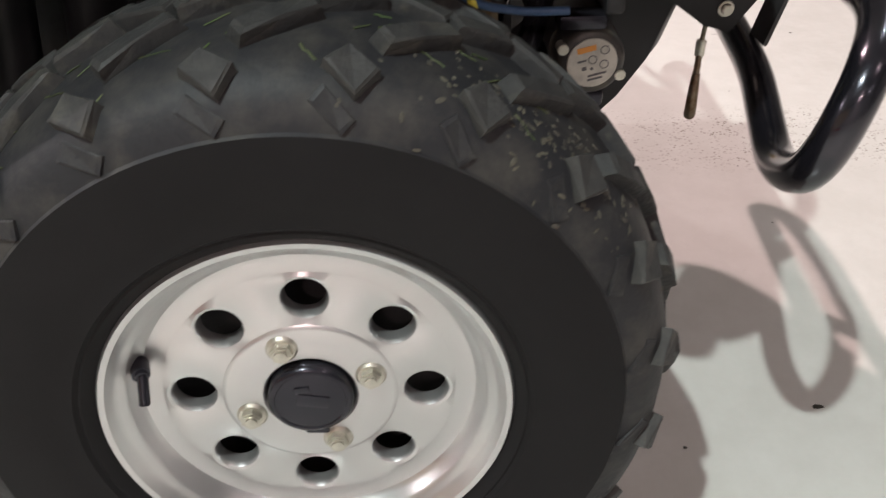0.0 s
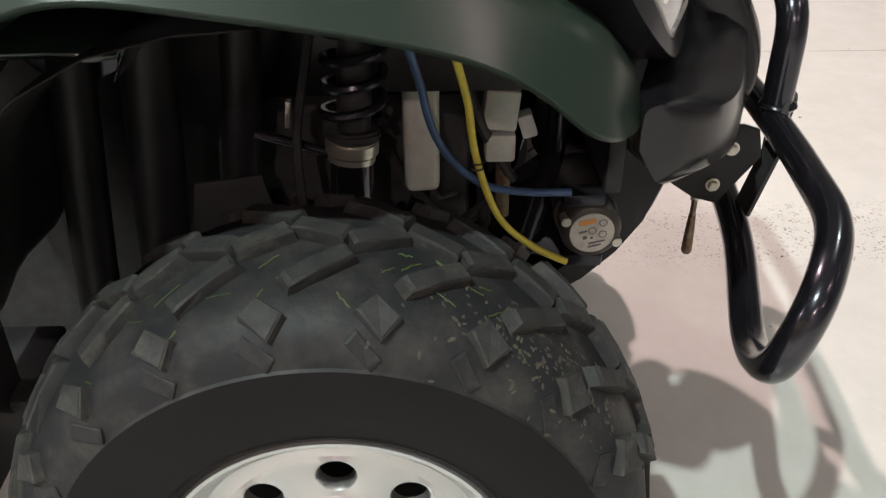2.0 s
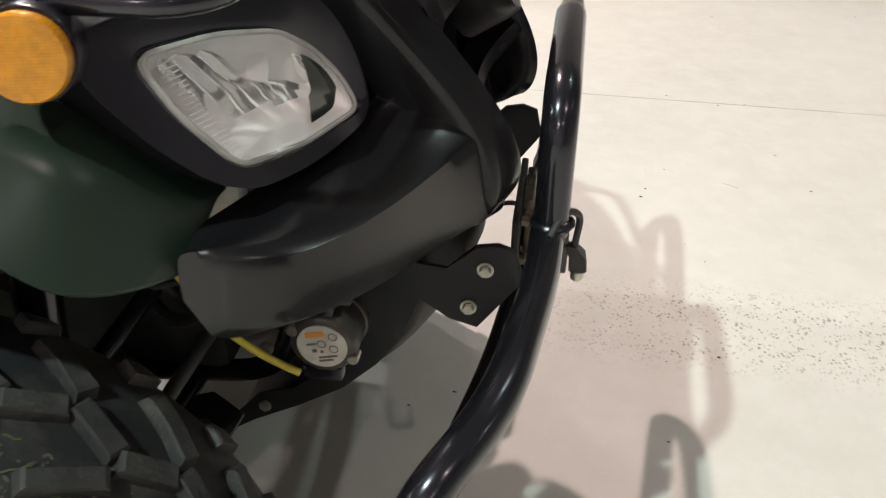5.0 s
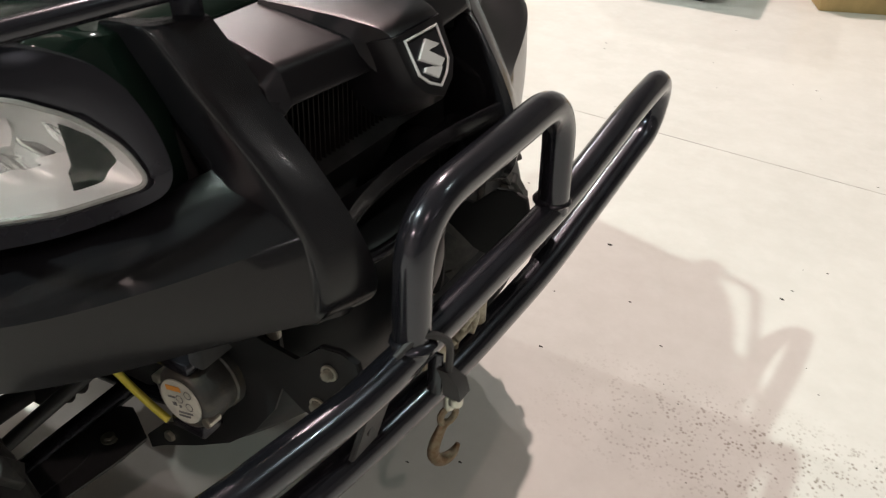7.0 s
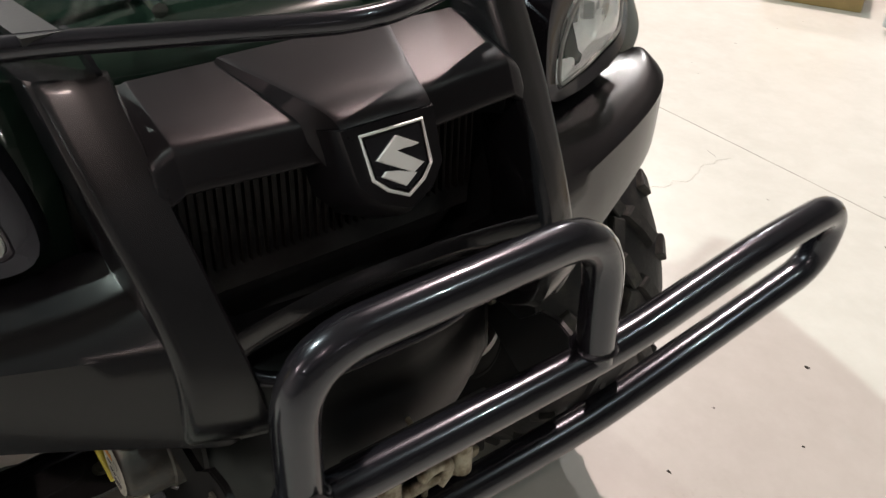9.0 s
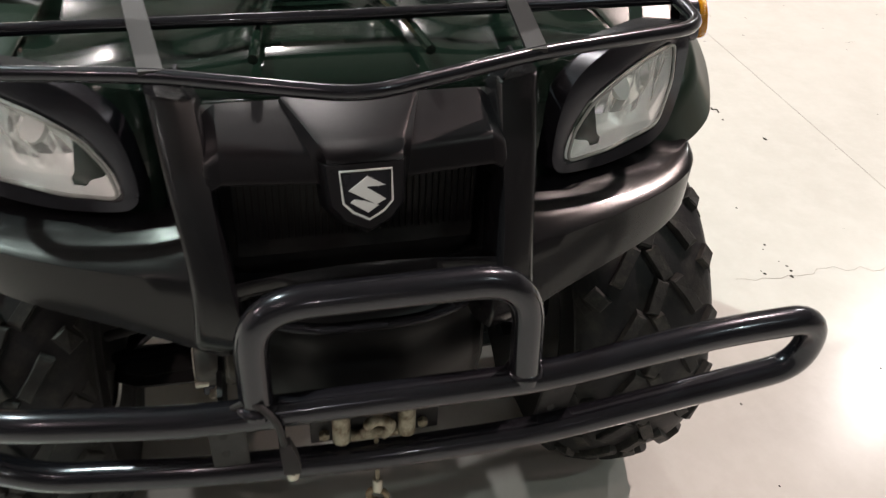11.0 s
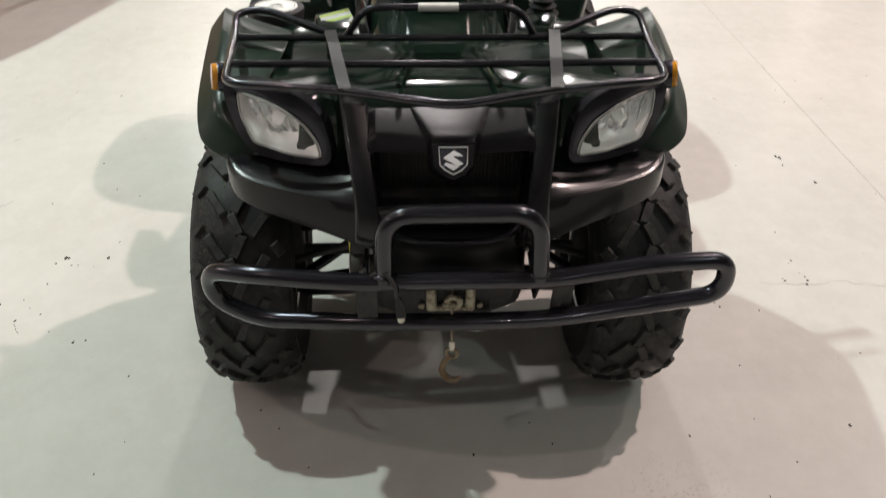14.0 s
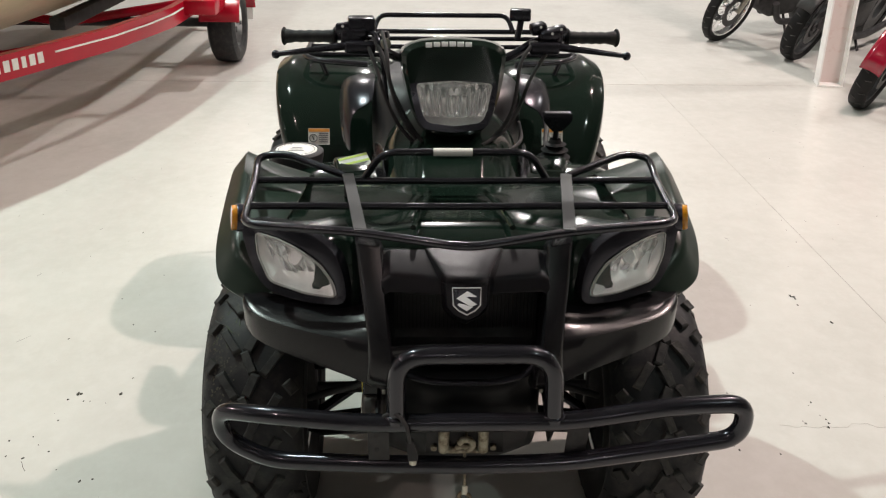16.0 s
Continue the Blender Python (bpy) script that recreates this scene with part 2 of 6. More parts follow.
def floor_material():
    """Cream floor paint over concrete: blotches, scuffs, pinholes and one dirty print of a tyre."""
    m = material("painted_concrete", (0.66, 0.64, 0.575), 0.3, ior=1.42)
    n, l = m.node_tree.nodes, m.node_tree.links
    b, coords = n["Principled BSDF"], n.new("ShaderNodeTexCoord")

    def tex(scale, detail, rough=0.6):
        t = n.new("ShaderNodeTexNoise")
        t.inputs["Scale"].default_value, t.inputs["Detail"].default_value, t.inputs["Roughness"].default_value = scale, detail, rough
        l.new(coords.outputs["Object"], t.inputs["Vector"])
        return t.outputs["Fac"]

    def curve(value, a, c, out_a=0.0, out_c=1.0):
        r = n.new("ShaderNodeMapRange")
        r.interpolation_type = "SMOOTHSTEP"
        r.inputs["From Min"].default_value, r.inputs["From Max"].default_value = a, c
        r.inputs["To Min"].default_value, r.inputs["To Max"].default_value = out_a, out_c
        l.new(value, r.inputs["Value"])
        return r.outputs["Result"]

    def mix(fac, one, two):
        x = n.new("ShaderNodeMix")
        x.data_type = "RGBA"
        l.new(fac, x.inputs["Factor"])
        for sock, v in ((x.inputs["A"], one), (x.inputs["B"], two)):
            if isinstance(v, tuple):
                sock.default_value = (*v, 1)
            else:
                l.new(v, sock)
        return x.outputs["Result"]

    def times(a, c):
        x = n.new("ShaderNodeMath")
        x.operation = "MULTIPLY"
        l.new(a, x.inputs[0])
        l.new(c, x.inputs[1])
        return x.outputs[0]

    colour = mix(curve(tex(0.7, 2), 0.15, 0.9), (0.625, 0.615, 0.573), (0.575, 0.563, 0.522))
    colour = mix(curve(tex(38, 3), 0.68, 0.8, 0, 0.12), colour, (0.42, 0.38, 0.32))
    colour = mix(curve(tex(1.7, 6, 0.72), 0.3, 0.75, 0, 0.62), colour, (0.50, 0.487, 0.447))
    colour = mix(curve(tex(11, 5, 0.7), 0.35, 0.75, 0, 0.42), colour, (0.68, 0.67, 0.635))
    colour = mix(curve(tex(55, 3, 0.7), -0.1, 1.1, 0, 0.2), colour, (0.66, 0.65, 0.61))
    # tyre print: a band along x in front of one wheel
    sep = n.new("ShaderNodeSeparateXYZ")
    l.new(coords.outputs["Object"], sep.inputs[0])
    band = times(curve(sep.outputs["Y"], 0.35, 0.45), curve(sep.outputs["Y"], 0.70, 0.58))
    band = times(band, curve(sep.outputs["X"], 0.3, 0.75))
    print_ = n.new("ShaderNodeTexVoronoi")
    print_.inputs["Scale"].default_value = 130
    l.new(coords.outputs["Object"], print_.inputs["Vector"])
    marks = times(curve(print_.outputs["Distance"], 0.50, 0.20), curve(tex(34, 5, 0.75), 0.42, 0.60))
    colour = mix(times(band, marks), colour, (0.30, 0.27, 0.235))
    l.new(colour, b.inputs["Base Color"])
    l.new(curve(tex(2.0, 1), 0.1, 0.9, 0.20, 0.27), b.inputs["Roughness"])
    bn = n.new("ShaderNodeBump")
    bn.inputs["Strength"].default_value, bn.inputs["Distance"].default_value = 0.03, 0.001
    l.new(tex(60, 2), bn.inputs["Height"])
    l.new(bn.outputs["Normal"], b.inputs["Normal"])
    return m


FLOOR = floor_material()


# ---- builders ----
def link_mesh(name, bm, mat, parent=None, label="", sharp=40, smooth=True, flip=True):
    if flip:
        bmesh.ops.recalc_face_normals(bm, faces=bm.faces)
    me = bpy.data.meshes.new(name)
    bm.to_mesh(me)
    bm.free()
    for m in (mat if isinstance(mat, (list, tuple)) else [mat]):
        me.materials.append(m)
    if smooth:
        me.shade_smooth()
        me.set_sharp_from_angle(angle=radians(sharp))
    ob = new(name, me)
    if parent:
        ob.parent = parent
    if label:
        tagged(ob, label)
    return ob


def part(name, bm, mat, parent, label="", sharp=40, smooth=True):
    return link_mesh(name, bm, mat, parent, label, sharp, smooth)


def thing(name, label, category, group="", m=None):
    ob = tagged(new(name), label, category, group)
    ob.empty_display_size = 0.1
    if m:
        ob.matrix_basis = m
    return ob


def soften(ob, levels=2, thick=0.0):
    """A rounded skin from a coarse cage, with a wall thickness."""
    if thick:
        mod = ob.modifiers.new("thickness", "SOLIDIFY")
        mod.thickness, mod.offset = thick, -1
    if levels:
        mod = ob.modifiers.new("round", "SUBSURF")
        mod.levels = mod.render_levels = levels
    return ob


def creased(ob, value, test):
    """Keeps the edges that pass the test crisp when the skin is rounded."""
    me = ob.data
    layer = me.attributes.new("crease_edge", "FLOAT", "EDGE")
    for e in me.edges:
        a, b = me.vertices[e.vertices[0]].co, me.vertices[e.vertices[1]].co
        layer.data[e.index].value = value if test(a, b) else 0.0
    return ob


def crease_lines(ob, across, values):
    """Keeps single long lines of a lofted skin crisp: line number to sharpness."""
    me = ob.data
    layer = me.attributes.new("crease_edge", "FLOAT", "EDGE")
    for e in me.edges:
        a, b = e.vertices
        layer.data[e.index].value = values.get(a % across, 0.0) if a % across == b % across else 0.0
    return ob


def fillet(pts, rad, steps=5, closed=False):
    """A polyline with rounded corners."""
    pts = [Vector(p) for p in pts]
    if rad <= 0:
        return pts
    out, count = [], len(pts)
    for i, p in enumerate(pts):
        if not closed and i in (0, count - 1):
            out.append(p)
            continue
        a, b = pts[i - 1] - p, pts[(i + 1) % count] - p
        cut = min(rad, a.length * 0.49, b.length * 0.49)
        a, b = p + a.normalized() * cut, p + b.normalized() * cut
        for k in range(steps + 1):
            t = k / steps
            out.append(a * (1 - t) ** 2 + p * 2 * t * (1 - t) + b * t * t)
    return out


def tube(pts, r, seg=12, closed=False, rad=0.0, bm=None, steps=5, flat=1.0, caps=True):
    """A pipe along a polyline with rounded corners; r: one radius, or one at each point of the unrounded line."""
    bm = bm or bmesh.new()
    radii = None
    if isinstance(r, (list, tuple)):
        radii, rad = r, 0
    pts = fillet(pts, rad, steps, closed)
    n = len(pts)
    ahead = [(pts[(i + 1) % n] - pts[i - 1]) if closed or 0 < i < n - 1 else (pts[1] - pts[0] if i == 0 else pts[-1] - pts[-2]) for i in range(n)]
    ahead = [a.normalized() for a in ahead]
    side = ahead[0].cross(Vector((0, 0, 1)))
    if side.length < 0.1:
        side = ahead[0].cross(Vector((1, 0, 0)))
    side.normalize()
    rings = []
    for i in range(n):
        if i:
            side = (ahead[i - 1].rotation_difference(ahead[i])) @ side
        side = (side - ahead[i] * side.dot(ahead[i])).normalized()
        up = side.cross(ahead[i])
        q = radii[i] if radii else r
        rings.append([bm.verts.new(pts[i] + (side * math.cos(2 * math.pi * k / seg) + up * flat * math.sin(2 * math.pi * k / seg)) * q) for k in range(seg)])
    for i in range(n if closed else n - 1):
        a, b = rings[i], rings[(i + 1) % n]
        shift = 0
        if closed and i == n - 1:
            shift = min(range(seg), key=lambda s: (a[0].co - b[s].co).length)
        for k in range(seg):
            bm.faces.new((a[k], a[(k + 1) % seg], b[(k + 1 + shift) % seg], b[(k + shift) % seg]))
    if caps and not closed:
        bm.faces.new(rings[0][::-1])
        bm.faces.new(rings[-1])
    return bm


def loft(sections, ring=False, caps=False, bm=None):
    """Faces between rows of points of equal length."""
    bm = bm or bmesh.new()
    rows = [[bm.verts.new(p) for p in s] for s in sections]
    for a, b in zip(rows, rows[1:]):
        k = len(a)
        for i in range(k if ring else k - 1):
            bm.faces.new((a[i], a[(i + 1) % k], b[(i + 1) % k], b[i]))
    if caps:
        bm.faces.new(rows[0][::-1])
        bm.faces.new(rows[-1])
    return bm


def box(size, at=(0, 0, 0), bevel=0.0, turn=(0, 0, 0), bm=None, seg=2):
    bm = bm or bmesh.new()
    made = bmesh.ops.create_cube(bm, size=1, matrix=pose(*at, *turn) @ Matrix.Diagonal((*size, 1)))
    if bevel:
        edges = list({e for v in made["verts"] for e in v.link_edges})
        bmesh.ops.bevel(bm, geom=edges, offset=bevel, segments=seg, affect="EDGES", profile=0.5)
    return bm


def rod(a, b, r, seg=16, bm=None, r2=None, bevel=0.0):
    """A round bar from a to b."""
    bm = bm or bmesh.new()
    a, b = Vector(a), Vector(b)
    q = (b - a).to_track_quat("Z", "Y").to_matrix().to_4x4()
    made = bmesh.ops.create_cone(bm, segments=seg, radius1=r, radius2=r if r2 is None else r2, depth=(b - a).length, cap_ends=True,
                                 matrix=Matrix.Translation((a + b) / 2) @ q)
    if bevel:
        edges = [e for e in {e for v in made["verts"] for e in v.link_edges} if any(len(f.verts) > 4 for f in e.link_faces)]
        bmesh.ops.bevel(bm, geom=edges, offset=bevel, segments=2, affect="EDGES")
    return bm


def spin(profile, seg=48, bm=None, m=Matrix()):
    """Turns (r, h) points round the y axis; h runs along y."""
    bm = bm or bmesh.new()
    rings = []
    for r, h in profile:
        if r < 1e-5:
            rings.append([bm.verts.new(m @ Vector((0, h, 0)))])
        else:
            rings.append([bm.verts.new(m @ Vector((r * math.cos(2 * math.pi * k / seg), h, r * math.sin(2 * math.pi * k / seg)))) for k in range(seg)])
    for a, b in zip(rings, rings[1:]):
        for k in range(seg):
            i, j = k, (k + 1) % seg
            if len(a) == 1:
                bm.faces.new((a[0], b[j], b[i]))
            elif len(b) == 1:
                bm.faces.new((a[i], a[j], b[0]))
            else:
                bm.faces.new((a[i], a[j], b[j], b[i]))
    return bm


def prism(outline, depth, m=Matrix(), bevel=0.0, bm=None):
    """A plate: an outline in x, y raised along z."""
    bm = bm or bmesh.new()
    low = [bm.verts.new(m @ Vector((x, y, 0))) for x, y in outline]
    top = [bm.verts.new(m @ Vector((x, y, depth))) for x, y in outline]
    n = len(outline)
    cap = bm.faces.new(top)
    bm.faces.new(low[::-1])
    for i in range(n):
        bm.faces.new((low[i], low[(i + 1) % n], top[(i + 1) % n], top[i]))
    if bevel:
        bmesh.ops.bevel(bm, geom=list(cap.edges), offset=bevel, segments=2, affect="EDGES")
    return bm


def smooth_ring(pts, each=4):
    """A closed smooth line through points."""
    pts, out = [Vector(p) for p in pts], []
    n = len(pts)
    for i in range(n):
        a, b, c, d = pts[i - 1], pts[i], pts[(i + 1) % n], pts[(i + 2) % n]
        for k in range(each):
            t = k / each
            out.append(0.5 * (2 * b + (c - a) * t + (2 * a - 5 * b + 4 * c - d) * t * t + (3 * b - a - 3 * c + d) * t ** 3))
    return out


def dome(outline, push, rings=4, power=2.0, bm=None, shrink=1.0):
    """A bulging patch inside a closed line; push: the way and height of its middle."""
    bm = bm or bmesh.new()
    pts = [Vector(p) for p in outline]
    mid, push = sum(pts, Vector()) / len(pts), Vector(push)
    rows = []
    for k in range(rings):
        f = 1 - k / rings
        rows.append([bm.verts.new(mid + (p - mid) * f * shrink + push * (1 - f ** power)) for p in pts])
    for a, b in zip(rows, rows[1:]):
        for i in range(len(pts)):
            bm.faces.new((a[i], a[(i + 1) % len(pts)], b[(i + 1) % len(pts)], b[i]))
    c = bm.verts.new(mid + push)
    for i in range(len(pts)):
        bm.faces.new((rows[-1][i], rows[-1][(i + 1) % len(pts)], c))
    return bm


def fluted_bowl(outline, axis, deep, count, split, ripple, cols=96, rows=18):
    """The upper reflector of a lamp, with upright flutes, and its plain lower shelf: two surfaces inside a closed line."""
    z = Vector(axis).normalized()
    x = Vector((0, 0, 1)).cross(z).normalized()
    y = z.cross(x)
    pts = [Vector(p) for p in outline]
    mid = sum(pts, Vector()) / len(pts)
    flat = [((p - mid).dot(x), (p - mid).dot(y), (p - mid).dot(z)) for p in pts]
    low, high = min(f[1] for f in flat) + 0.0004, max(f[1] for f in flat) - 0.0004
    grid = []
    for r in range(rows + 1):
        t = r / rows
        v, cuts = low + (high - low) * t, []
        for a, b in zip(flat, flat[1:] + flat[:1]):
            if (a[1] - v) * (b[1] - v) <= 0 and abs(a[1] - b[1]) > 1e-9:
                f = (v - a[1]) / (b[1] - a[1])
                cuts.append((a[0] + (b[0] - a[0]) * f, a[2] + (b[2] - a[2]) * f))
        (ua, wa), (ub, wb) = min(cuts), max(cuts)
        line = []
        for c in range(cols + 1):
            k = c / cols
            rim = (4 * k * (1 - k)) ** 0.45
            if t > split:
                g = (1 - ((t - split) / (1 - split)) ** 2.5)
                wave = abs(((k * count) % 1) - 0.5) * 2 - 0.5 + 0.35 * math.sin(k * count * 1.7)
                d = deep * rim * (0.25 + 0.75 * g) + ripple * wave * min(1, 3 * rim * (1 - t) + 0.2)
            else:
                d = deep * rim * (t / split) ** 0.8
            line.append(mid + x * (ua + (ub - ua) * k) + y * v + z * (wa + (wb - wa) * k - d))
        grid.append(line)
    cut = int(split * rows + 0.5)
    return loft(grid[cut:]), loft(grid[:cut + 1])


def facing(at, normal, up=(0, 0, 1)):
    """A pose whose z axis is the normal and whose y axis is as near to up as can be."""
    z = Vector(normal).normalized()
    x = Vector(up).cross(z).normalized()
    return Matrix.Translation(at) @ Matrix((x, z.cross(x), z)).transposed().to_4x4()


# ---- the hall ----
bm = bmesh.new()
bmesh.ops.create_grid(bm, x_segments=1, y_segments=1, size=1, matrix=Matrix.Translation((-5, 0, 0)) @ Matrix.Diagonal((19, 13, 1, 1)))
tagged(link_mesh("floor", bm, FLOOR, smooth=False), "cream painted concrete floor with scuffs and a tyre print", "floor", kind="structure")
# Walls and ceiling stay out of view; added to enclose and bounce light.
for name, size, at in (("wall_north", (0.2, 26, 6.8), (-24.1, 0, 3.4)), ("wall_south", (0.2, 26, 6.8), (14.1, 0, 3.4)),
                       ("wall_east", (38, 0.2, 6.8), (-5, 13.1, 3.4)), ("wall_west", (38, 0.2, 6.8), (-5, -13.1, 3.4))):
    tagged(link_mesh(name, box(size, at), WALL, smooth=False), "plain grey hall wall out of view, added to bounce light", "wall", kind="structure")
tagged(link_mesh("ceiling", box((38.4, 26.4, 0.2), (-5, 0, 6.9)), CEILING, smooth=False), "plain grey hall ceiling out of view, added to bounce light", "ceiling", kind="structure")
for x, y, colour, power in LAMPS:
    lamp = thing("ceiling_lamp", "round high-bay ceiling lamp hanging under the ceiling", "lamp", "high-bay lamps", pose(x, y, 6.0))
    part("reflector", spin([(0.06, 0.3), (0.1, 0.28), (0.2, 0.18), (0.27, 0.0), (0.262, 0.0), (0.19, 0.17), (0.09, 0.265), (0.0, 0.27)], 24,
                           m=Matrix.Rotation(math.pi / 2, 4, "X")), STEEL, lamp)
    part("cord", rod((0, 0, 0.27), (0, 0, 0.8), 0.008, 8), DULL, lamp)
    data = bpy.data.lights.new("lamp_light", "AREA")
    data.shape, data.size, data.energy, data.color = "DISK", 0.15, power, colour
    glow = new("lamp_light", data)
    glow.parent = lamp
    glow.location = (0, 0, 0.02)


# ---- the quad bike ----
quad = thing("quad_bike", "dark green and black quad bike with winch on the floor", "quad bike",
             m=pose(0, -0.006, 0, 0, 0, 0.8))
SIDES = (-1, 1)


def flank(pts, s):
    """Points given for the bike's right flank, or mirrored for its left."""
    return [(x, -y * s, z) for x, y, z in pts]


# wheels
TREAD = [(0.0, 0.0, 0.3035), (0.25, 0.034, 0.302), (0.5, 0.067, 0.296), (0.7, 0.090, 0.2855), (0.85, 0.103, 0.270), (1.0, 0.1105, 0.253), (1.3, 0.114, 0.222)]


def on_tread(theta, w, lift):
    s, a = (-1 if w < 0 else 1), abs(w)
    for (w0, h0, r0), (w1, h1, r1) in zip(TREAD, TREAD[1:]):
        if a <= w1 or w1 == 1.3:
            f = (a - w0) / (w1 - w0)
            h, r = h0 + (h1 - h0) * f, r0 + (r1 - r0) * f
            nh, nr = -(r1 - r0), (h1 - h0)
            q = math.hypot(nh, nr)
            h, r = h + lift * nh / q, r + lift * nr / q
            return Vector((r * math.cos(theta), s * h, r * math.sin(theta)))


def tread_block(line, width, height, mat, seed):
    """The mesh of one moulded rubber lug: a bent bar along a line of (turn, place across the tread), with a chamfered, chipped top."""
    rnd, bm, rows = random.Random(seed), bmesh.new(), []
    left, right = [], []
    for i, (a, w) in enumerate(line):
        b, c = line[max(i - 1, 0)], line[min(i + 1, len(line) - 1)]
        da, dw = (c[0] - b[0]) * 0.30, (c[1] - b[1]) * 0.13
        q = math.hypot(da, dw)
        na, nw = -dw / q * width / 2 / 0.30, da / q * width / 2 / 0.13
        left.append((a + na, w + nw))
        right.append((a - na, w - nw))
    edge = left + right[::-1]
    ma, mw = sum(e[0] for e in edge) / len(edge), sum(e[1] for e in edge) / len(edge)
    for lift, f in ((-0.004, 1.16), (0.0012, 1.07), (height * 0.82, 0.98), (height, 0.86)):
        ring = []
        for a, w in edge:
            u, v = rnd.uniform(-.04, .04), rnd.uniform(-.03, .03)
            ring.append(bm.verts.new(on_tread(ma + (a - ma) * (f + u), mw + (w - mw) * (f + v), lift - (rnd.uniform(0, .0016) if lift > .002 else 0))))
        rows.append(ring)
    n = len(edge)
    half = n // 2
    for i in range(half - 1):
        bm.faces.new((rows[-1][i], rows[-1][i + 1], rows[-1][n - 2 - i], rows[-1][n - 1 - i]))
    for a, b in zip(rows, rows[1:]):
        for i in range(n):
            bm.faces.new((a[i], a[(i + 1) % n], b[(i + 1) % n], b[i]))
    bmesh.ops.recalc_face_normals(bm, faces=bm.faces)
    me = bpy.data.meshes.new("tread_block")
    bm.to_mesh(me)
    bm.free()
    me.materials.append(mat)
    return me


HOLE_R, HOLE_IN, HOLE_OUT = 0.0952, 0.0715, 0.1195


def front_wheel():
    """Silver eight-hole wheel, outer face to -y, with its tyre, nuts, cap and valve."""
    bm = bmesh.new()
    spin([(0.146, 0.085), (0.158, 0.09), (0.163, 0.084), (0.155, 0.075), (0.147, 0.05), (0.143, -0.03), (0.147, -0.066), (0.153, -0.080),
          (0.1585, -0.0875), (0.1635, -0.0925), (0.1652, -0.0968), (0.1632, -0.1000), (0.1585, -0.0990), (0.1540, -0.0925), (0.1500, -0.0885),
          (0.1462, -0.0868), (0.1430, -0.0825), (0.1402, -0.0745), (0.1360, -0.0705), (0.1290, -0.0695), (HOLE_OUT, -0.0712)], 96, bm)
    holes, inner, outer = 8, HOLE_IN, HOLE_OUT
    for k in range(holes):
        mid = 2 * math.pi * k / holes - radians(1.4)
        centre = Vector((HOLE_R * math.cos(mid), 0, HOLE_R * math.sin(mid)))
        edge, lip = [], []
        ring = []
        per = 12
        for j in range(per):
            ring.append((outer, mid - math.pi / 8 + math.pi / 4 * j / per))
        for j in range(4):
            ring.append((outer + (inner - outer) * j / 4, mid + math.pi / 8))
        for j in range(per):
            ring.append((inner, mid + math.pi / 8 - math.pi / 4 * j / per))
        for j in range(4):
            ring.append((inner + (outer - inner) * j / 4, mid - math.pi / 8))
        for r, a in ring:
            p = Vector((r * math.cos(a), 0, r * math.sin(a)))
            d = (p - centre).normalized()
            h = -0.0712 - 0.0035 * (outer - r) / (outer - inner)
            edge.append(bm.verts.new(p + Vector((0, h, 0))))
            lip.append([bm.verts.new(centre + d * q + Vector((0, y, 0))) for q, y in ((0.0215, -0.0732), (0.0190, -0.0722), (0.0176, -0.0695), (0.0170, -0.0655), (0.0168, -0.058))])
        n = len(ring)
        for i in range(n):
            j = (i + 1) % n
            bm.faces.new((edge[i], edge[j], lip[j][0], lip[i][0]))
            for q in range(4):
                bm.faces.new((lip[i][q], lip[j][q], lip[j][q + 1], lip[i][q + 1]))
    spin([(HOLE_IN, -0.0747), (0.0695, -0.0762), (0.067, -0.0768), (0.05, -0.0768), (0.039, -0.0768), (0.037, -0.075), (0.0365, -0.04), (0.0, -0.04)], 96, bm)
    bmesh.ops.remove_doubles(bm, verts=bm.verts, dist=0.0004)
    wheel = part("wheel", bm, SILVER, quad, "silver painted steel wheel with eight round holes", 32)
    bm = spin([(0.142, -0.03), (0.137, -0.012), (0.05, -0.005), (0.0, -0.005)], 40)
    part("brake_drum", bm, DULL, wheel)

    bm = bmesh.new()
    half = [(0.146, -0.082), (0.156, -0.090), (0.1635, -0.0945), (0.168, -0.1005), (0.1745, -0.1045), (0.1765, -0.1040), (0.1800, -0.1075), (0.1815, -0.1072), (0.198, -0.1125), (0.222, -0.1142),
            (0.240, -0.1128), (0.2518, -0.1112), (0.2535, -0.1085), (0.270, -0.103), (0.2855, -0.090), (0.296, -0.067), (0.302, -0.034), (0.3035, 0.0)]
    spin(half + [(r, -h) for r, h in half[-2::-1]], 120, bm)
    for f in bm.faces:
        c = f.calc_center_median()
        f.material_index = 0 if math.hypot(c.x, c.z) < 0.2522 else 1
    part("tyre", bm, [SIDEWALL, RUBBER], wheel, "worn black off-road tyre with chunky muddy tread", 35)
    rnd = random.Random(4)
    count = 20
    step = 2 * math.pi / count
    for s in SIDES:
        for k, (line, width, height, shift, mat) in enumerate((
                ([(.085, .45), (.0, .33), (-.085, .20)], 0.017, 0.0130, 0.0, MUD),
                ([(.028, .725), (-.022, .595)], 0.030, 0.0110, 0.45, MUD),
                ([(.016, .905), (-.014, .825)], 0.031, 0.0016, 0.56, RUBBER),
                ([(.075, .10), (.0, .03), (-.075, -.05)], 0.018, 0.0135, 0.5, MUD))):
            shapes = [tread_block([(a, w * s) for a, w in line], width, height, mat, 10 * k + v) for v in range(3)]
            for j in range(count):
                a = step * (j + shift + (0.5 if s > 0 else 0))
                block = new("tread_block", shapes[rnd.randrange(3)])
                block.parent = wheel
                block.rotation_euler = (rnd.uniform(-.004, .004), -a, rnd.uniform(-.006, .006))
    bm = bmesh.new()
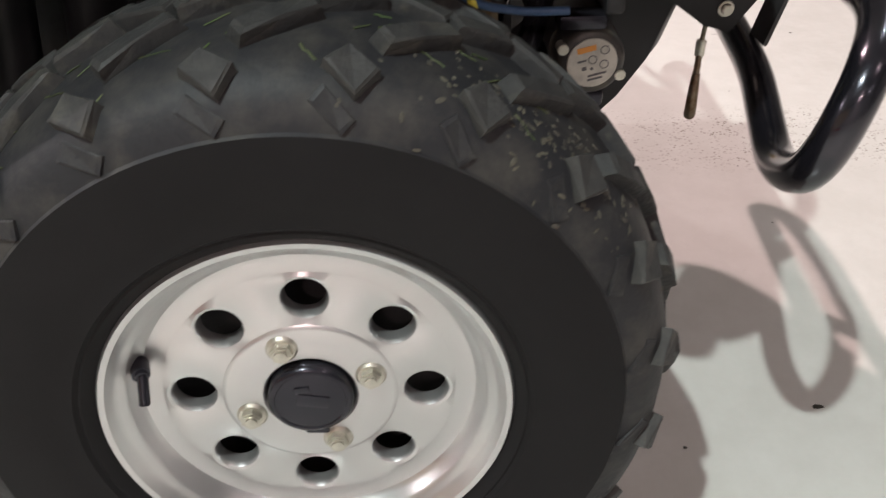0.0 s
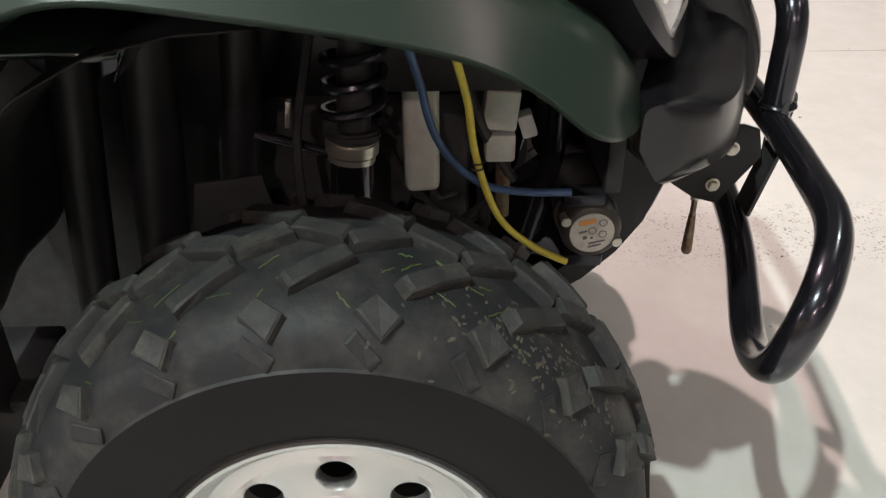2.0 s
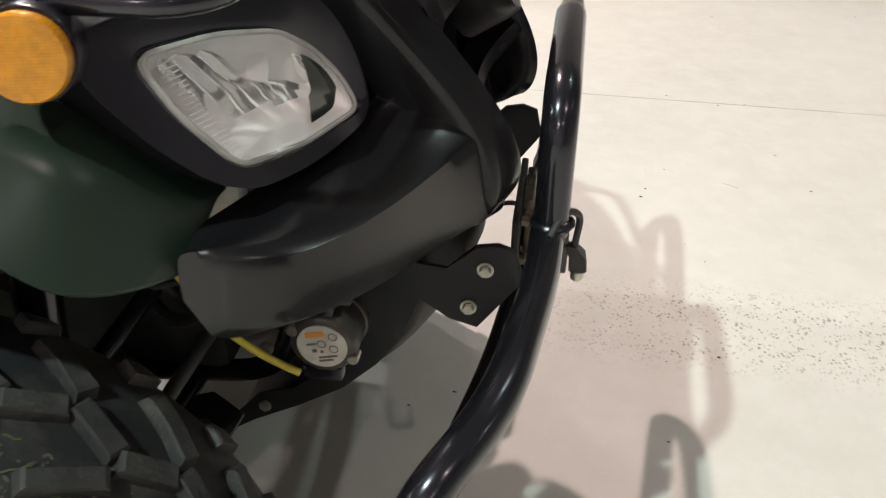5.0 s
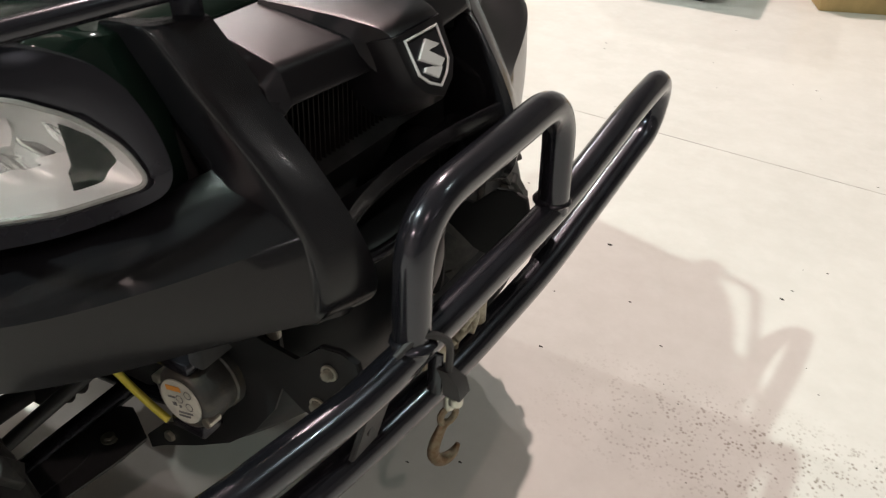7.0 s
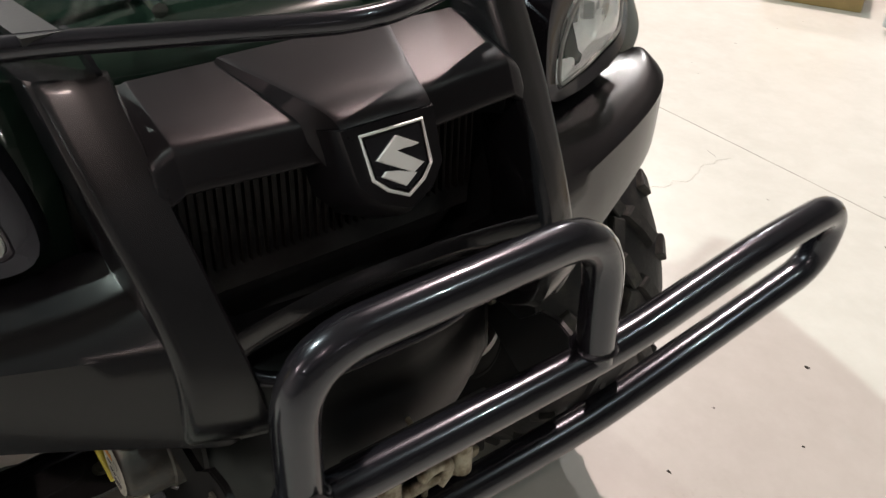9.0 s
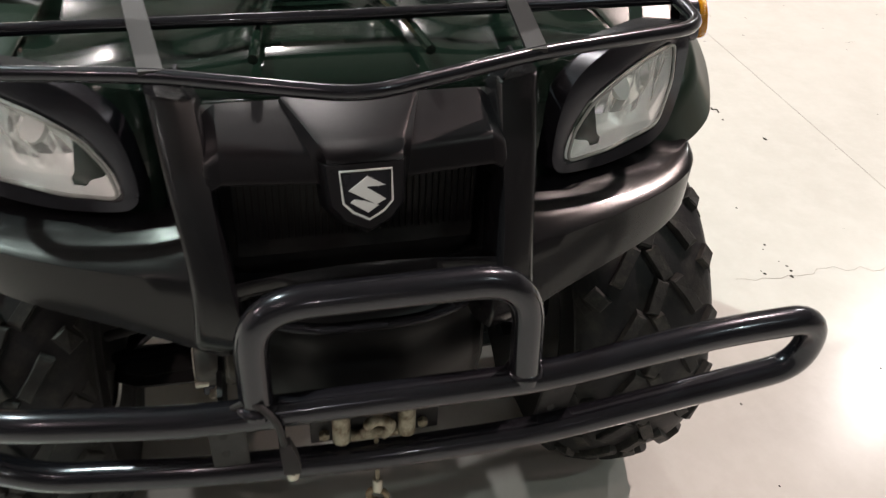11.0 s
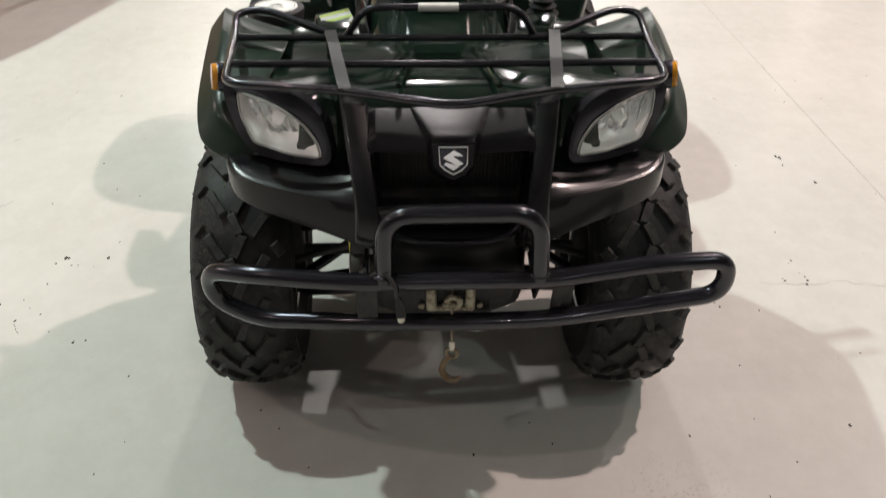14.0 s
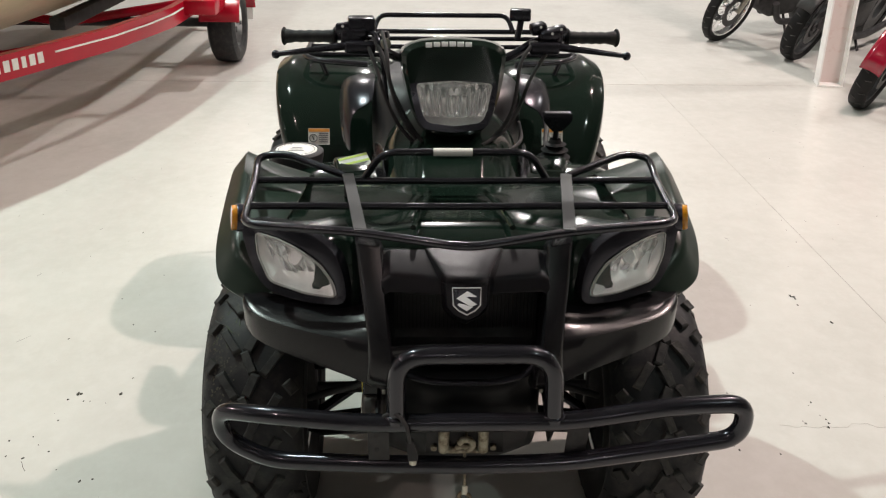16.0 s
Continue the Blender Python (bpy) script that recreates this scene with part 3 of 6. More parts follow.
    for k in range(26):
        a = 0.9 + 0.055 * k + rnd.uniform(-0.03, 0.03)
        w, q = rnd.uniform(-0.72, -0.1), rnd.uniform(.006, .02)
        lean = rnd.uniform(-.03, .03)
        tube([on_tread(a + q * j, w + lean * j + rnd.uniform(-0.01, 0.01), 0.0006) for j in range(5)], rnd.uniform(.0006, .0013), 4, bm=bm, flat=.5)
    tagged(part("grass_smear", bm, GRASS, wheel, "smears of green grass in the tread"), kind="stuff")
    bm = bmesh.new()
    for k in range(260):
        a, w = rnd.gauss(0.86, 0.20), min(-.05, rnd.gauss(-0.52, 0.17))
        q = rnd.uniform(.0007, .0022)
        p = on_tread(a, w, rnd.uniform(-.0005, .0006))
        out = on_tread(a, w, .02) - p
        m = Matrix.Translation(p) @ out.to_track_quat("Z", "Y").to_matrix().to_4x4() @ Matrix.Rotation(rnd.uniform(0, 3), 4, "Z") @ Matrix.Diagonal((q * rnd.uniform(1, 2.6), q, q * .38, 1))
        bmesh.ops.create_icosphere(bm, subdivisions=1, radius=1, matrix=m)
    tagged(part("dried_mud", bm, DRIED, wheel, "dried pale mud stuck in the tread"), kind="stuff")
    part("hub_cap", spin([(0.0352, -0.04), (0.0352, -0.079), (0.0345, -0.083), (0.032, -0.0852), (0.0295, -0.0858), (0.0285, -0.0848), (0.018, -0.0862), (0.0, -0.0868)], 48), SMOOTH_PLASTIC, wheel, "round black plastic hub cap")
    part("cap_ridge", box((0.026, 0.0016, 0.012), (0.002, -0.0868, 0.002), 0.0006, (0, 12, 0)), SMOOTH_PLASTIC, wheel)
    part("cap_ridge", box((0.012, 0.0016, 0.006), (-0.006, -0.0868, 0.014), 0.0006, (0, -8, 0)), SMOOTH_PLASTIC, wheel)
    part("cap_tab", box((0.020, 0.010, 0.008), (0.003, -0.078, -0.0345), 0.002, (0, 4, 0)), SMOOTH_PLASTIC, wheel)
    for a in (21, 111, 201, 291):
        c, s = 0.0534 * math.cos(radians(a)), 0.0534 * math.sin(radians(a))
        bm = spin([(0.0, -0.0), (0.0128, -0.0), (0.0128, -0.0015), (0.0108, -0.0035), (0.0, -0.0035)], 24)
        q = [(0.0092 * math.cos(radians(60 * k + a)), 0.0092 * math.sin(radians(60 * k + a))) for k in range(6)]
        prism(q, 0.010, facing((0, 0, 0), (0, -1, 0)), 0.0014, bm)
        spin([(0.0052, -0.010), (0.0052, -0.0125), (0.0, -0.013)], 16, bm)
        nut = part("wheel_nut", bm, STEEL, wheel, "zinc-plated wheel nut")
        nut.location = (c, -0.0760, s)
    a = radians(164)
    c, s = math.cos(a), math.sin(a)
    bm = rod((0.139 * c, -0.071, 0.139 * s), (0.133 * c, -0.088, 0.133 * s), 0.0085, 16, r2=0.007, bevel=0.002)
    rod((0.133 * c, -0.085, 0.133 * s), (0.132 * c, -0.098, 0.130 * s - 0.020), 0.0046, 12, bm=bm, bevel=0.001)
    part("valve_stem", bm, SMOOTH_PLASTIC, wheel, "black rubber tyre valve")
    return wheel


right_wheel = front_wheel()
right_wheel.location = (-0.0066, -0.4505, 0.3108)
copy_thing(right_wheel, pose(0.020, 0.4450, 0.3108, 0, 140, 180))
for s in SIDES:
    rear = copy_thing(right_wheel, pose(-1.27, 0.47 * s, 0.3108, 0, 70, 0 if s < 0 else 180))
    rear.scale = (1, 1.2, 1)

# front bumper with its hoop
RACE = [(0.500, 0.0, 0.571), (0.496, -0.20, 0.569), (0.474, -0.385, 0.576), (0.424, -0.474, 0.553), (0.402, -0.474, 0.473), (0.414, -0.386, 0.426),
        (0.458, -0.20, 0.448), (0.480, 0.0, 0.458), (0.488, 0.19, 0.468), (0.493, 0.40, 0.505), (0.497, 0.522, 0.529), (0.504, 0.522, 0.611), (0.506, 0.39, 0.608), (0.503, 0.19, 0.573)]
bumper = part("front_bumper", tube(RACE, 0.0178, 16, True, 0.055, steps=7), TUBE, quad, "bent black steel tube bumper, scratched and slightly crooked")
part("bumper_hoop", tube([(0.500, -0.130, 0.575), (0.500, -0.130, 0.716), (0.502, 0.156, 0.718), (0.504, 0.162, 0.575)], 0.0178, 16, rad=0.06, steps=8), TUBE, bumper, "black tube hoop welded on the bumper")
for y, w in ((-0.165, 0.040), (0.213, 0.040)):
    bm = prism([(-w / 2, -0.05), (w / 2, -0.05), (w / 2, 0.05), (-w / 2, 0.05)], 0.005, facing((0.481, y, 0.516), (0.965, 0, -0.26)), 0.001)
    plate = part("bumper_strap", bm, DULL, bumper)
    for z in (0.499, 0.538):
        part("bolt_hole", rod((0.4862 + (z - 0.516) * 0.27, y - 0.004, z), (0.4877 + (z - 0.516) * 0.27, y - 0.004, z), 0.0048, 14), DULL, bumper)
for y in (-0.130, 0.162):
    bm = bmesh.new()
    bmesh.ops.create_uvsphere(bm, u_segments=14, v_segments=8, radius=0.0225, matrix=Matrix.Translation((0.502, y, 0.588)) @ Matrix.Diagonal((1, 1, 0.35, 1)))
    part("weld_bead", bm, TUBE, bumper)
for s in SIDES:
    y = 0.168 * s
    outline = [(0.30, 0.535), (0.37, 0.512), (0.405, 0.486), (0.434, 0.478), (0.478, 0.540), (0.470, 0.574), (0.452, 0.580), (0.430, 0.576), (0.402, 0.547), (0.30, 0.56)]
    bm = prism([(x, z) for x, z in outline], 0.006, Matrix.Translation((0, y + 0.003, 0)) @ Matrix.Rotation(math.pi / 2, 4, "X"), 0.0012)
    plate = part("bumper_bracket", bm, SKID, bumper, "black steel mounting plate with two bolts")
    for x, z in ((0.4406, 0.552), (0.425, 0.505)):
        bm = spin([(0.0085, 0), (0.0085, -0.002), (0.006, -0.002)], 20)
        prism([(0.0058 * math.cos(radians(60 * k)), 0.0058 * math.sin(radians(60 * k))) for k in range(6)], 0.006, facing((0, -0.002, 0), (0, -1, 0)), 0.001, bm)
        bolt = part("bolt", bm, STEEL, bumper)
        bolt.matrix_basis = pose(x, y + 0.004 * s, z, 0, 0, 0 if s < 0 else 180)

# winch, fairlead, rope hook and control plug
WX, WZ = 0.279, 0.462
prof = [(0.0, -0.206), (0.030, -0.206), (0.0345, -0.203), (0.0365, -0.197), (0.0365, -0.165), (0.0385, -0.163), (0.0385, -0.150), (0.0365, -0.148), (0.0365, -0.07), (0.041, -0.068),
        (0.041, -0.055), (0.018, -0.052), (0.018, 0.05), (0.041, 0.054), (0.041, 0.13), (0.03, 0.135), (0.0, 0.135)]
winch = part("winch", spin(prof, 40, m=Matrix.Translation((WX, 0, WZ))), WINCH, quad, "dirty dark winch with a round white label")
bm = spin([(0.0, -0.2075), (0.0262, -0.2075), (0.0268, -0.2066), (0.0268, -0.204)], 32, m=Matrix.Translation((WX, 0, WZ)))
label = part("winch_label", bm, AGED_LABEL, winch, "round white label with small unreadable print")
bm = bmesh.new()
for x, z, w, h in ((0.006, -0.012, 0.020, 0.0022), (0.004, -0.017, 0.016, 0.0022), (-0.011, 0.002, 0.010, 0.002), (-0.008, -0.006, 0.005, 0.004), (0.0, -0.006, 0.003, 0.003)):
    box((w, 0.0006, h), (WX + x, -0.2078, WZ + z), bm=bm, turn=(0, -14, 0))
for x, z in ((0.0, 0.004), (0.012, 0.0145), (0.0125, -0.001)):
    spin([(0.005, -0.2081), (0.0038, -0.2082)], 16, bm, Matrix.Translation((WX + x, 0, WZ + z)))
part("label_print", bm, INK, winch)
part("label_stripe", box((0.020, 0.0006, 0.006), (WX - 0.007, -0.2079, WZ + 0.015), turn=(0, -14, 0)), ORANGE, winch)
for a in (-25, 155):
    p = (WX + 0.0345 * math.cos(radians(a)), -0.2, WZ + 0.0345 * math.sin(radians(a)))
    part("winch_bolt", rod((p[0], -0.19, p[2]), (p[0], -0.2075, p[2]), 0.006, 10, bevel=0.001), STEEL, winch)
part("cable_boss", box((0.05, 0.03, 0.016), (WX - 0.012, -0.19, WZ + 0.042), 0.004), SMOOTH_PLASTIC, winch)
part("cable_boss", box((0.045, 0.03, 0.018), (WX - 0.005, -0.185, WZ - 0.044), 0.004), SMOOTH_PLASTIC, winch)
part("yellow_cable", tube(smooth_ring([(0.118, -0.30, 0.74), (0.128, -0.262, 0.65), (0.14, -0.232, 0.572), (0.167, -0.214, 0.492), (0.206, -0.207, 0.448), (0.252, -0.204, 0.4205), (0.30, -0.20, 0.40)], 5)[:-9],
                          0.0043, 10), YELLOW, quad, "yellow winch power cable")
part("blue_cable", tube(smooth_ring([(0.078, -0.275, 0.76), (0.082, -0.25, 0.66), (0.102, -0.228, 0.588), (0.145, -0.216, 0.537), (0.195, -0.21, 0.521), (0.25, -0.21, 0.5195), (0.30, -0.21, 0.52)], 5)[:-9],
                        0.0045, 10), BLUE, quad, "blue winch power cable")
bm = bmesh.new()
for dz in (-0.004, 0.003):
    tube([(0.14 + 0.0066 * math.cos(a), -0.2315 + 0.0066 * math.sin(a), 0.568 + dz) for a in [k * math.pi / 5 for k in range(10)]], 0.0012, 5, True, bm=bm)
part("cable_tie", bm, DULL, quad)

fair = part("roller_fairlead", box((0.008, 0.15, 0.075), (0.463, 0.0, 0.515), 0.002), DULL, quad, "worn roller fairlead with pale rollers")
for y in (-0.041, 0.034):
    part("roller", rod((0.481, y, 0.492), (0.481, y, 0.545), 0.0105, 18, bevel=0.002), ROLLER, fair, "pale worn fairlead roller")
for z in (0.490, 0.549):
    part("roller", rod((0.474, -0.034, z), (0.474, 0.030, z), 0.007, 14, bevel=0.001), ROLLER, fair)
for y in (-0.060, 0.055):
    for z in (0.494, 0.544):
        part("fairlead_bolt", rod((0.468, y, z), (0.476, y, z), 0.0065, 6, bevel=0.001), ROLLER, fair)
bm = tube([(0.486, -0.012, 0.515), (0.490, -0.004, 0.527), (0.490, 0.010, 0.524), (0.487, 0.016, 0.510), (0.488, 0.004, 0.500)], 0.0065, 10, rad=0.008)
tube([(0.484, -0.018, 0.503), (0.488, -0.002, 0.510), (0.484, 0.014, 0.498)], 0.0055, 10, rad=0.006, bm=bm)
part("rope_knot", bm, ROLLER, fair, "pale knotted end of the winch rope")
hook = part("winch_hook", tube(smooth_ring([(0.470, 0.002, 0.352), (0.470, -0.013, 0.335), (0.470, -0.018, 0.312), (0.470, -0.007, 0.295), (0.470, 0.010, 0.293), (0.470, 0.020, 0.305), (0.470, 0.0245, 0.322)], 4)[:-7],
                               [0.0045, 0.005, 0.0055, 0.006, 0.0065, 0.0068, 0.007, 0.0072, 0.0075, 0.0075, 0.0078, 0.008, 0.008, 0.0078, 0.0075, 0.007, 0.0065, 0.006, 0.005, 0.004, 0.003], 10), RUSTY, quad, "worn bare-metal winch hook hanging below the bumper")
part("hook_eye", tube([(0.470 , 0.002 + 0.0115 * math.cos(k * math.pi / 8), 0.362 + 0.0115 * math.sin(k * math.pi / 8)) for k in range(16)], 0.0042, 8, True), RUSTY, hook)
part("hook_swivel", rod((0.47, 0.002, 0.372), (0.47, 0.002, 0.395), 0.0065, 12, bevel=0.0015), STEEL, hook)
part("rope", tube([(0.47, 0.002, 0.39), (0.474, 0.002, 0.44), (0.479, 0.002, 0.50), (0.46, 0.002, 0.52), (0.34, 0.0, 0.47)], 0.003, 8, rad=0.015), ROLLER, hook)
hook.matrix_basis = Matrix.Translation((0.47, 0.002, 0.010)) @ Matrix.Rotation(radians(-20), 4, "Z") @ Matrix.Translation((-0.47, -0.002, 0))
plug = part("control_plug", loft([[(0.522 + a, -0.106 + b, 0.548) for a, b in ((-.006, -.006), (.006, -.006), (.006, .006), (-.006, .006))],
                                  [(0.530 + a, -0.102 + b, 0.535) for a, b in ((-.0085, -.0085), (.0085, -.0085), (.0085, .0085), (-.0085, .0085))],
                                  [(0.532 + a, -0.100 + b, 0.518) for a, b in ((-.0095, -.0095), (.0095, -.0095), (.0095, .0095), (-.0095, .0095))],
                                  [(0.532 + a, -0.100 + b, 0.514) for a, b in ((-.007, -.007), (.007, -.007), (.007, .007), (-.007, .007))]], True, True), DULL, quad, "black rubber winch control plug on a short cord")
part("plug_cord", tube([(0.50, -0.155, 0.585), (0.512, -0.135, 0.605), (0.530, -0.112, 0.59), (0.526, -0.106, 0.545)], 0.0038, 8, rad=0.02), DULL, plug)
part("plug_pin", rod((0.532, -0.1, 0.514), (0.532, -0.1, 0.502), 0.007, 12, bevel=0.0015), STEEL, plug)
bm = box((0.016, 0.005, 0.05), (0.512, -0.106, 0.537), 0.002)
part("plug_bracket", bm, TUBE, plug)

# front body: fenders, lamp housings, mask, uprights, hood and grille
for s in SIDES:
    rows = [(0.266, [(-.345, .726), (-.360, .729), (-.378, .731), (-.416, .709), (-.408, .701)]),
            (0.252, [(-.355, .745), (-.385, .748), (-.416, .750), (-.449, .706), (-.440, .699)]),
            (0.222, [(-.365, .787), (-.410, .790), (-.459, .794), (-.497, .722), (-.487, .714)]),
            (0.195, [(-.370, .806), (-.420, .808), (-.466, .811), (-.508, .739), (-.497, .730)]),
            (0.168, [(-.370, .825), (-.420, .825), (-.467, .825), (-.512, .769), (-.501, .760)]),
            (0.125, [(-.350, .848), (-.420, .847), (-.468, .846), (-.514, .793), (-.503, .784)]),
            (0.07, [(-.330, .864), (-.420, .869), (-.468, .868), (-.515, .808), (-.504, .799)]),
            (-0.01, [(-.330, .862), (-.420, .876), (-.474, .883), (-.519, .824), (-.508, .815)]),
            (-0.09, [(-.330, .852), (-.430, .880), (-.482, .894), (-.522, .836), (-.511, .827)]),
            (-0.16, [(-.330, .830), (-.440, .866), (-.488, .893), (-.525, .848), (-.514, .840)]),
            (-0.23, [(-.330, .785), (-.440, .805), (-.492, .858), (-.526, .822), (-.516, .814)]),
            (-0.30, [(-.330, .720), (-.440, .735), (-.496, .770), (-.526, .748), (-.516, .740)]),
            (-0.38, [(-.330, .600), (-.440, .600), (-.496, .615), (-.522, .600), (-.512, .590)])]
    fender = part("front_fender", loft([flank([(x, y, z) for y, z in r], s) for x, r in rows]), SHEEN_GREEN, quad, "dark green plastic front fender, floor sheen put into its colour", 60)
    crease_lines(fender, 5, {2: 0.85, 3: 0.9})
    soften(fender, 2, 0.004)
    lens_line = [(.236, -.410, .846), (.270, -.362, .846), (.297, -.318, .835), (.309, -.280, .810), (.323, -.254, .779), (.335, -.244, .747), (.308, -.308, .744), (.283, -.380, .759), (.257, -.404, .805)]
    lens_line = fillet(flank(lens_line, s), .014, 5, True)
    shell = [(.205, -.450, .868), (.255, -.375, .873), (.290, -.300, .867), (.316, -.250, .838), (.334, -.231, .793), (.347, -.226, .737), (.322, -.309, .730), (.290, -.394, .744), (.248, -.428, .795)]
    shell = fillet(flank(shell, s), .06, 5, True)
    mid = [a * 0.22 + b * 0.78 + Vector((0.005, 0, 0.002)) for a, b in zip(shell, lens_line)]
    back = [a + Vector((-0.05, -0.03 * s, -0.015)) for a in shell]
    inner = [b + Vector((-0.02, 0, -0.003)) for b in lens_line]
    housing = part("headlight_housing", loft([back, shell, mid, lens_line, inner], True), SMOOTH_PLASTIC, quad, "black headlight surround", 50)
    centre = sum(lens_line, Vector()) / len(lens_line)
    axis = Vector((0.82, 0.45 * s, 0.36)).normalized()
    grown = [centre + (p - centre) * 0.985 + axis * 0.003 for p in lens_line]
    bm = dome(grown, axis * 0.016, 5, 2.2)
    dome([p - axis * 0.003 for p in grown], axis * 0.016, 5, 2.2, bm)
    lens = part("headlight_lens", bm, LENS, housing, "clear plastic headlight lens, slightly scuffed")
    lens.visible_shadow = False
    part("lens_rim", tube([p + axis * 0.0025 for p in grown], 0.0020, 6, True), RIM, housing, "pale moulded rim of the clear lens")
    upper_bm, lower_bm = fluted_bowl([p - axis * 0.004 for p in grown], axis, 0.026, 7, 0.42, 0.0050)
    part("reflector_bowl", upper_bm, BOWL, housing, "chrome headlight reflector with upright flutes", 70)
    part("reflector_back", dome([p - axis * 0.004 for p in grown], axis * -0.030, 5, 2.2), FROSTED, housing)
    part("reflector_shelf", lower_bm, FROSTED, housing, "frosted lower headlight reflector", 70)
    upper = centre + Vector((-0.01, 0.0, 0.014))
    part("bulb", rod(upper - axis * 0.028, upper - axis * 0.012, 0.011, 16, r2=0.009), FROSTED, housing)
    bm = bmesh.new()
    for k in range(22):
        f = k / 21
        edge = Vector((.246 + .018 * min(1, f * 2) + .022 * max(0, f * 2 - 1), (.400 - .004 * min(1, f * 2) - .018 * max(0, f * 2 - 1)) * s, .836 - .034 * min(1, f * 2) - .036 * max(0, f * 2 - 1)))
        tube([edge, edge + Vector((0.007, -0.008 * s, 0.002)) * (1.25 - 0.6 * f)], 0.0005, 5, bm=bm)
    part("lens_ridges", bm, WHITE, housing)
    at, way = Vector((.201, .459 * s, .862)), Vector((0.24, 0.96 * s, 0.12))
    m = facing(at, way) @ Matrix.Rotation(-math.pi / 2, 4, "X")
    disc = part("side_reflector", spin([(0.0288, 0.03), (0.0288, 0.007), (0.0278, 0.005), (0.0240, 0.005)], 36, m=m), SMOOTH_PLASTIC, quad, "round amber side reflector in a black ring")
    part("amber_disc", spin([(0.0255, 0.006), (0.0262, 0.003), (0.0262, -0.003), (0.0245, -0.0055), (0.0, -0.0065)], 36, m=m), AMBER, disc, "amber prismatic disc")

    # the mask's lower horn and the upright beside the grille
    horn = [(-.438, [(.256, .727), (.276, .727), (.292, .720), (.288, .668), (.274, .656), (.258, .685)]),
            (-.426, [(.250, .729), (.302, .727), (.324, .718), (.320, .660), (.290, .644), (.250, .680)]),
            (-.380, [(.268, .724), (.336, .7165), (.358, .711), (.361, .652), (.310, .631), (.260, .660)]),
            (-.290, [(.298, .724), (.366, .7115), (.391, .702), (.399, .638), (.345, .617), (.290, .650)]),
            (-.215, [(.322, .728), (.386, .7120), (.414, .698), (.428, .624), (.380, .603), (.320, .640)]),
            (-.165, [(.350, .742), (.412, .7180), (.438, .697), (.454, .614), (.410, .600), (.350, .640)]),
            (-.135, [(.370, .765), (.425, .730), (.448, .696), (.462, .612), (.420, .600), (.370, .640)])]
    mask = part("mask_horn", loft([flank([(x, y, z) for x, z in r], s) for y, r in horn], True, True), PLASTIC, quad, "black grained plastic front mask", 50)
    creased(mask, 0.88, lambda a, b: abs(a.y - b.y) > 0.02 or abs(a.y) > 0.43)
    soften(mask, 2)
    post = [(.856, .316, .334, -.209, -.158), (.842, .329, .346, -.206, -.156), (.80, .364, .380, -.200, -.151), (.75, .404, .420, -.190, -.146), (.70, .437, .454, -.182, -.139),
            (.655, .452, .470, -.182, -.131), (.622, .448, .466, -.188, -.126), (.600, .426, .444, -.186, -.126)]
    rows = []
    for z, xo, xi, yo, yi in post:
        rows.append(flank([(xo - .10, yo + .012, z - .01), (xo - .055, yo - .006, z), (xo - .006, yo - .001, z), (xo, yo + .004, z), ((xo + xi) / 2 + .001, (yo + yi) / 2, z), (xi, yi - .004, z), (xi - .010, yi, z), (xi - .07, yi, z - .02)], s))
    upright = part("mask_upright", loft(rows, True, True), PLASTIC, quad, "black grained plastic upright beside the grille", 60)
    creased(upright, 0.93, lambda a, b: abs(a.z - b.z) > 0.015 or a.z > .85)
    soften(upright, 2)
    bm = loft([flank([(.262, y, .852 + a), (.286 - b, y, .845 + a), (.302 - b, y, .818), (.317 - b, y, .789), (.331 - b, y, .718)], s) for y, a, b in ((-.203, 0, -.002), (-.232, .003, .004), (-.262, .006, .012), (-.290, .008, .024))])
    soften(part("lamp_side_panel", bm, GREEN, quad, "dark green panel beside the headlight"), 0, .003)

rows = []
for y in (-.160, -.1437, -.1425, -.1410, -.12, -.10, -.05, 0, .05, .10, .12, .1410, .1425, .1437, .160):
    c = 1 - abs(y) / .1425
    x, z = .380 + .010 * c, .8185 - .004 * c - .7 * max(0, abs(y) - .1425)
    sag = .6 * max(0, abs(y) - .1425)
    rows.append([(.298, y, .826 - sag), (.303, y, .8365 - sag), (.34, y, .8285 - sag), (x - .006, y, z + .0012), (x, y, z - .0015), (x + .003, y, z - .006), (x + .0135, y, z - .028), (x + .012, y, z - .033), (.345, y, .778)])
hood = part("hood_plate", loft(rows), GRAINED, quad, "black grained plastic hood plate above the grille", 45)
crease_lines(hood, 9, {3: 0.6, 5: 0.6, 6: 0.8, 1: 0.8})
soften(hood, 2, 0.004)
n = Vector((.886, 0, .464))
face = facing((0.434, -0.001, 0.792), n)
shield = [(-.045, .034), (.045, .034), (.041, -.012), (.026, -.030), (0, -.042), (-.026, -.030), (-.041, -.012)]
bm = loft([[face @ Vector((x * f, y * f, d)) for x, y in shield] for f, d in ((1.06, -.06), (1.0, -.02), (.92, -.004), (.87, 0))], True, True)
nose = part("badge_housing", bm, GRAINED, quad, "black plastic badge housing in the middle of the hood", 45)
small = [(-0.0263, 0.0229), (0.0263, 0.0229), (0.0247, -0.0088), (0.0153, -0.0185), (0.0, -0.0264), (-0.0153, -0.0185), (-0.0247, -0.0088)]
bm = bmesh.new()
tube([face @ Vector((x, y, .0015)) for x, y in small], 0.0014, 8, True, bm=bm)
part("badge_rim", bm, BADGE, nose, "chrome shield-shaped badge rim")
bm = prism([(x * 0.88, y * 0.86) for x, y in small], 0.0012, face)
part("badge_field", bm, SMOOTH_PLASTIC, nose)
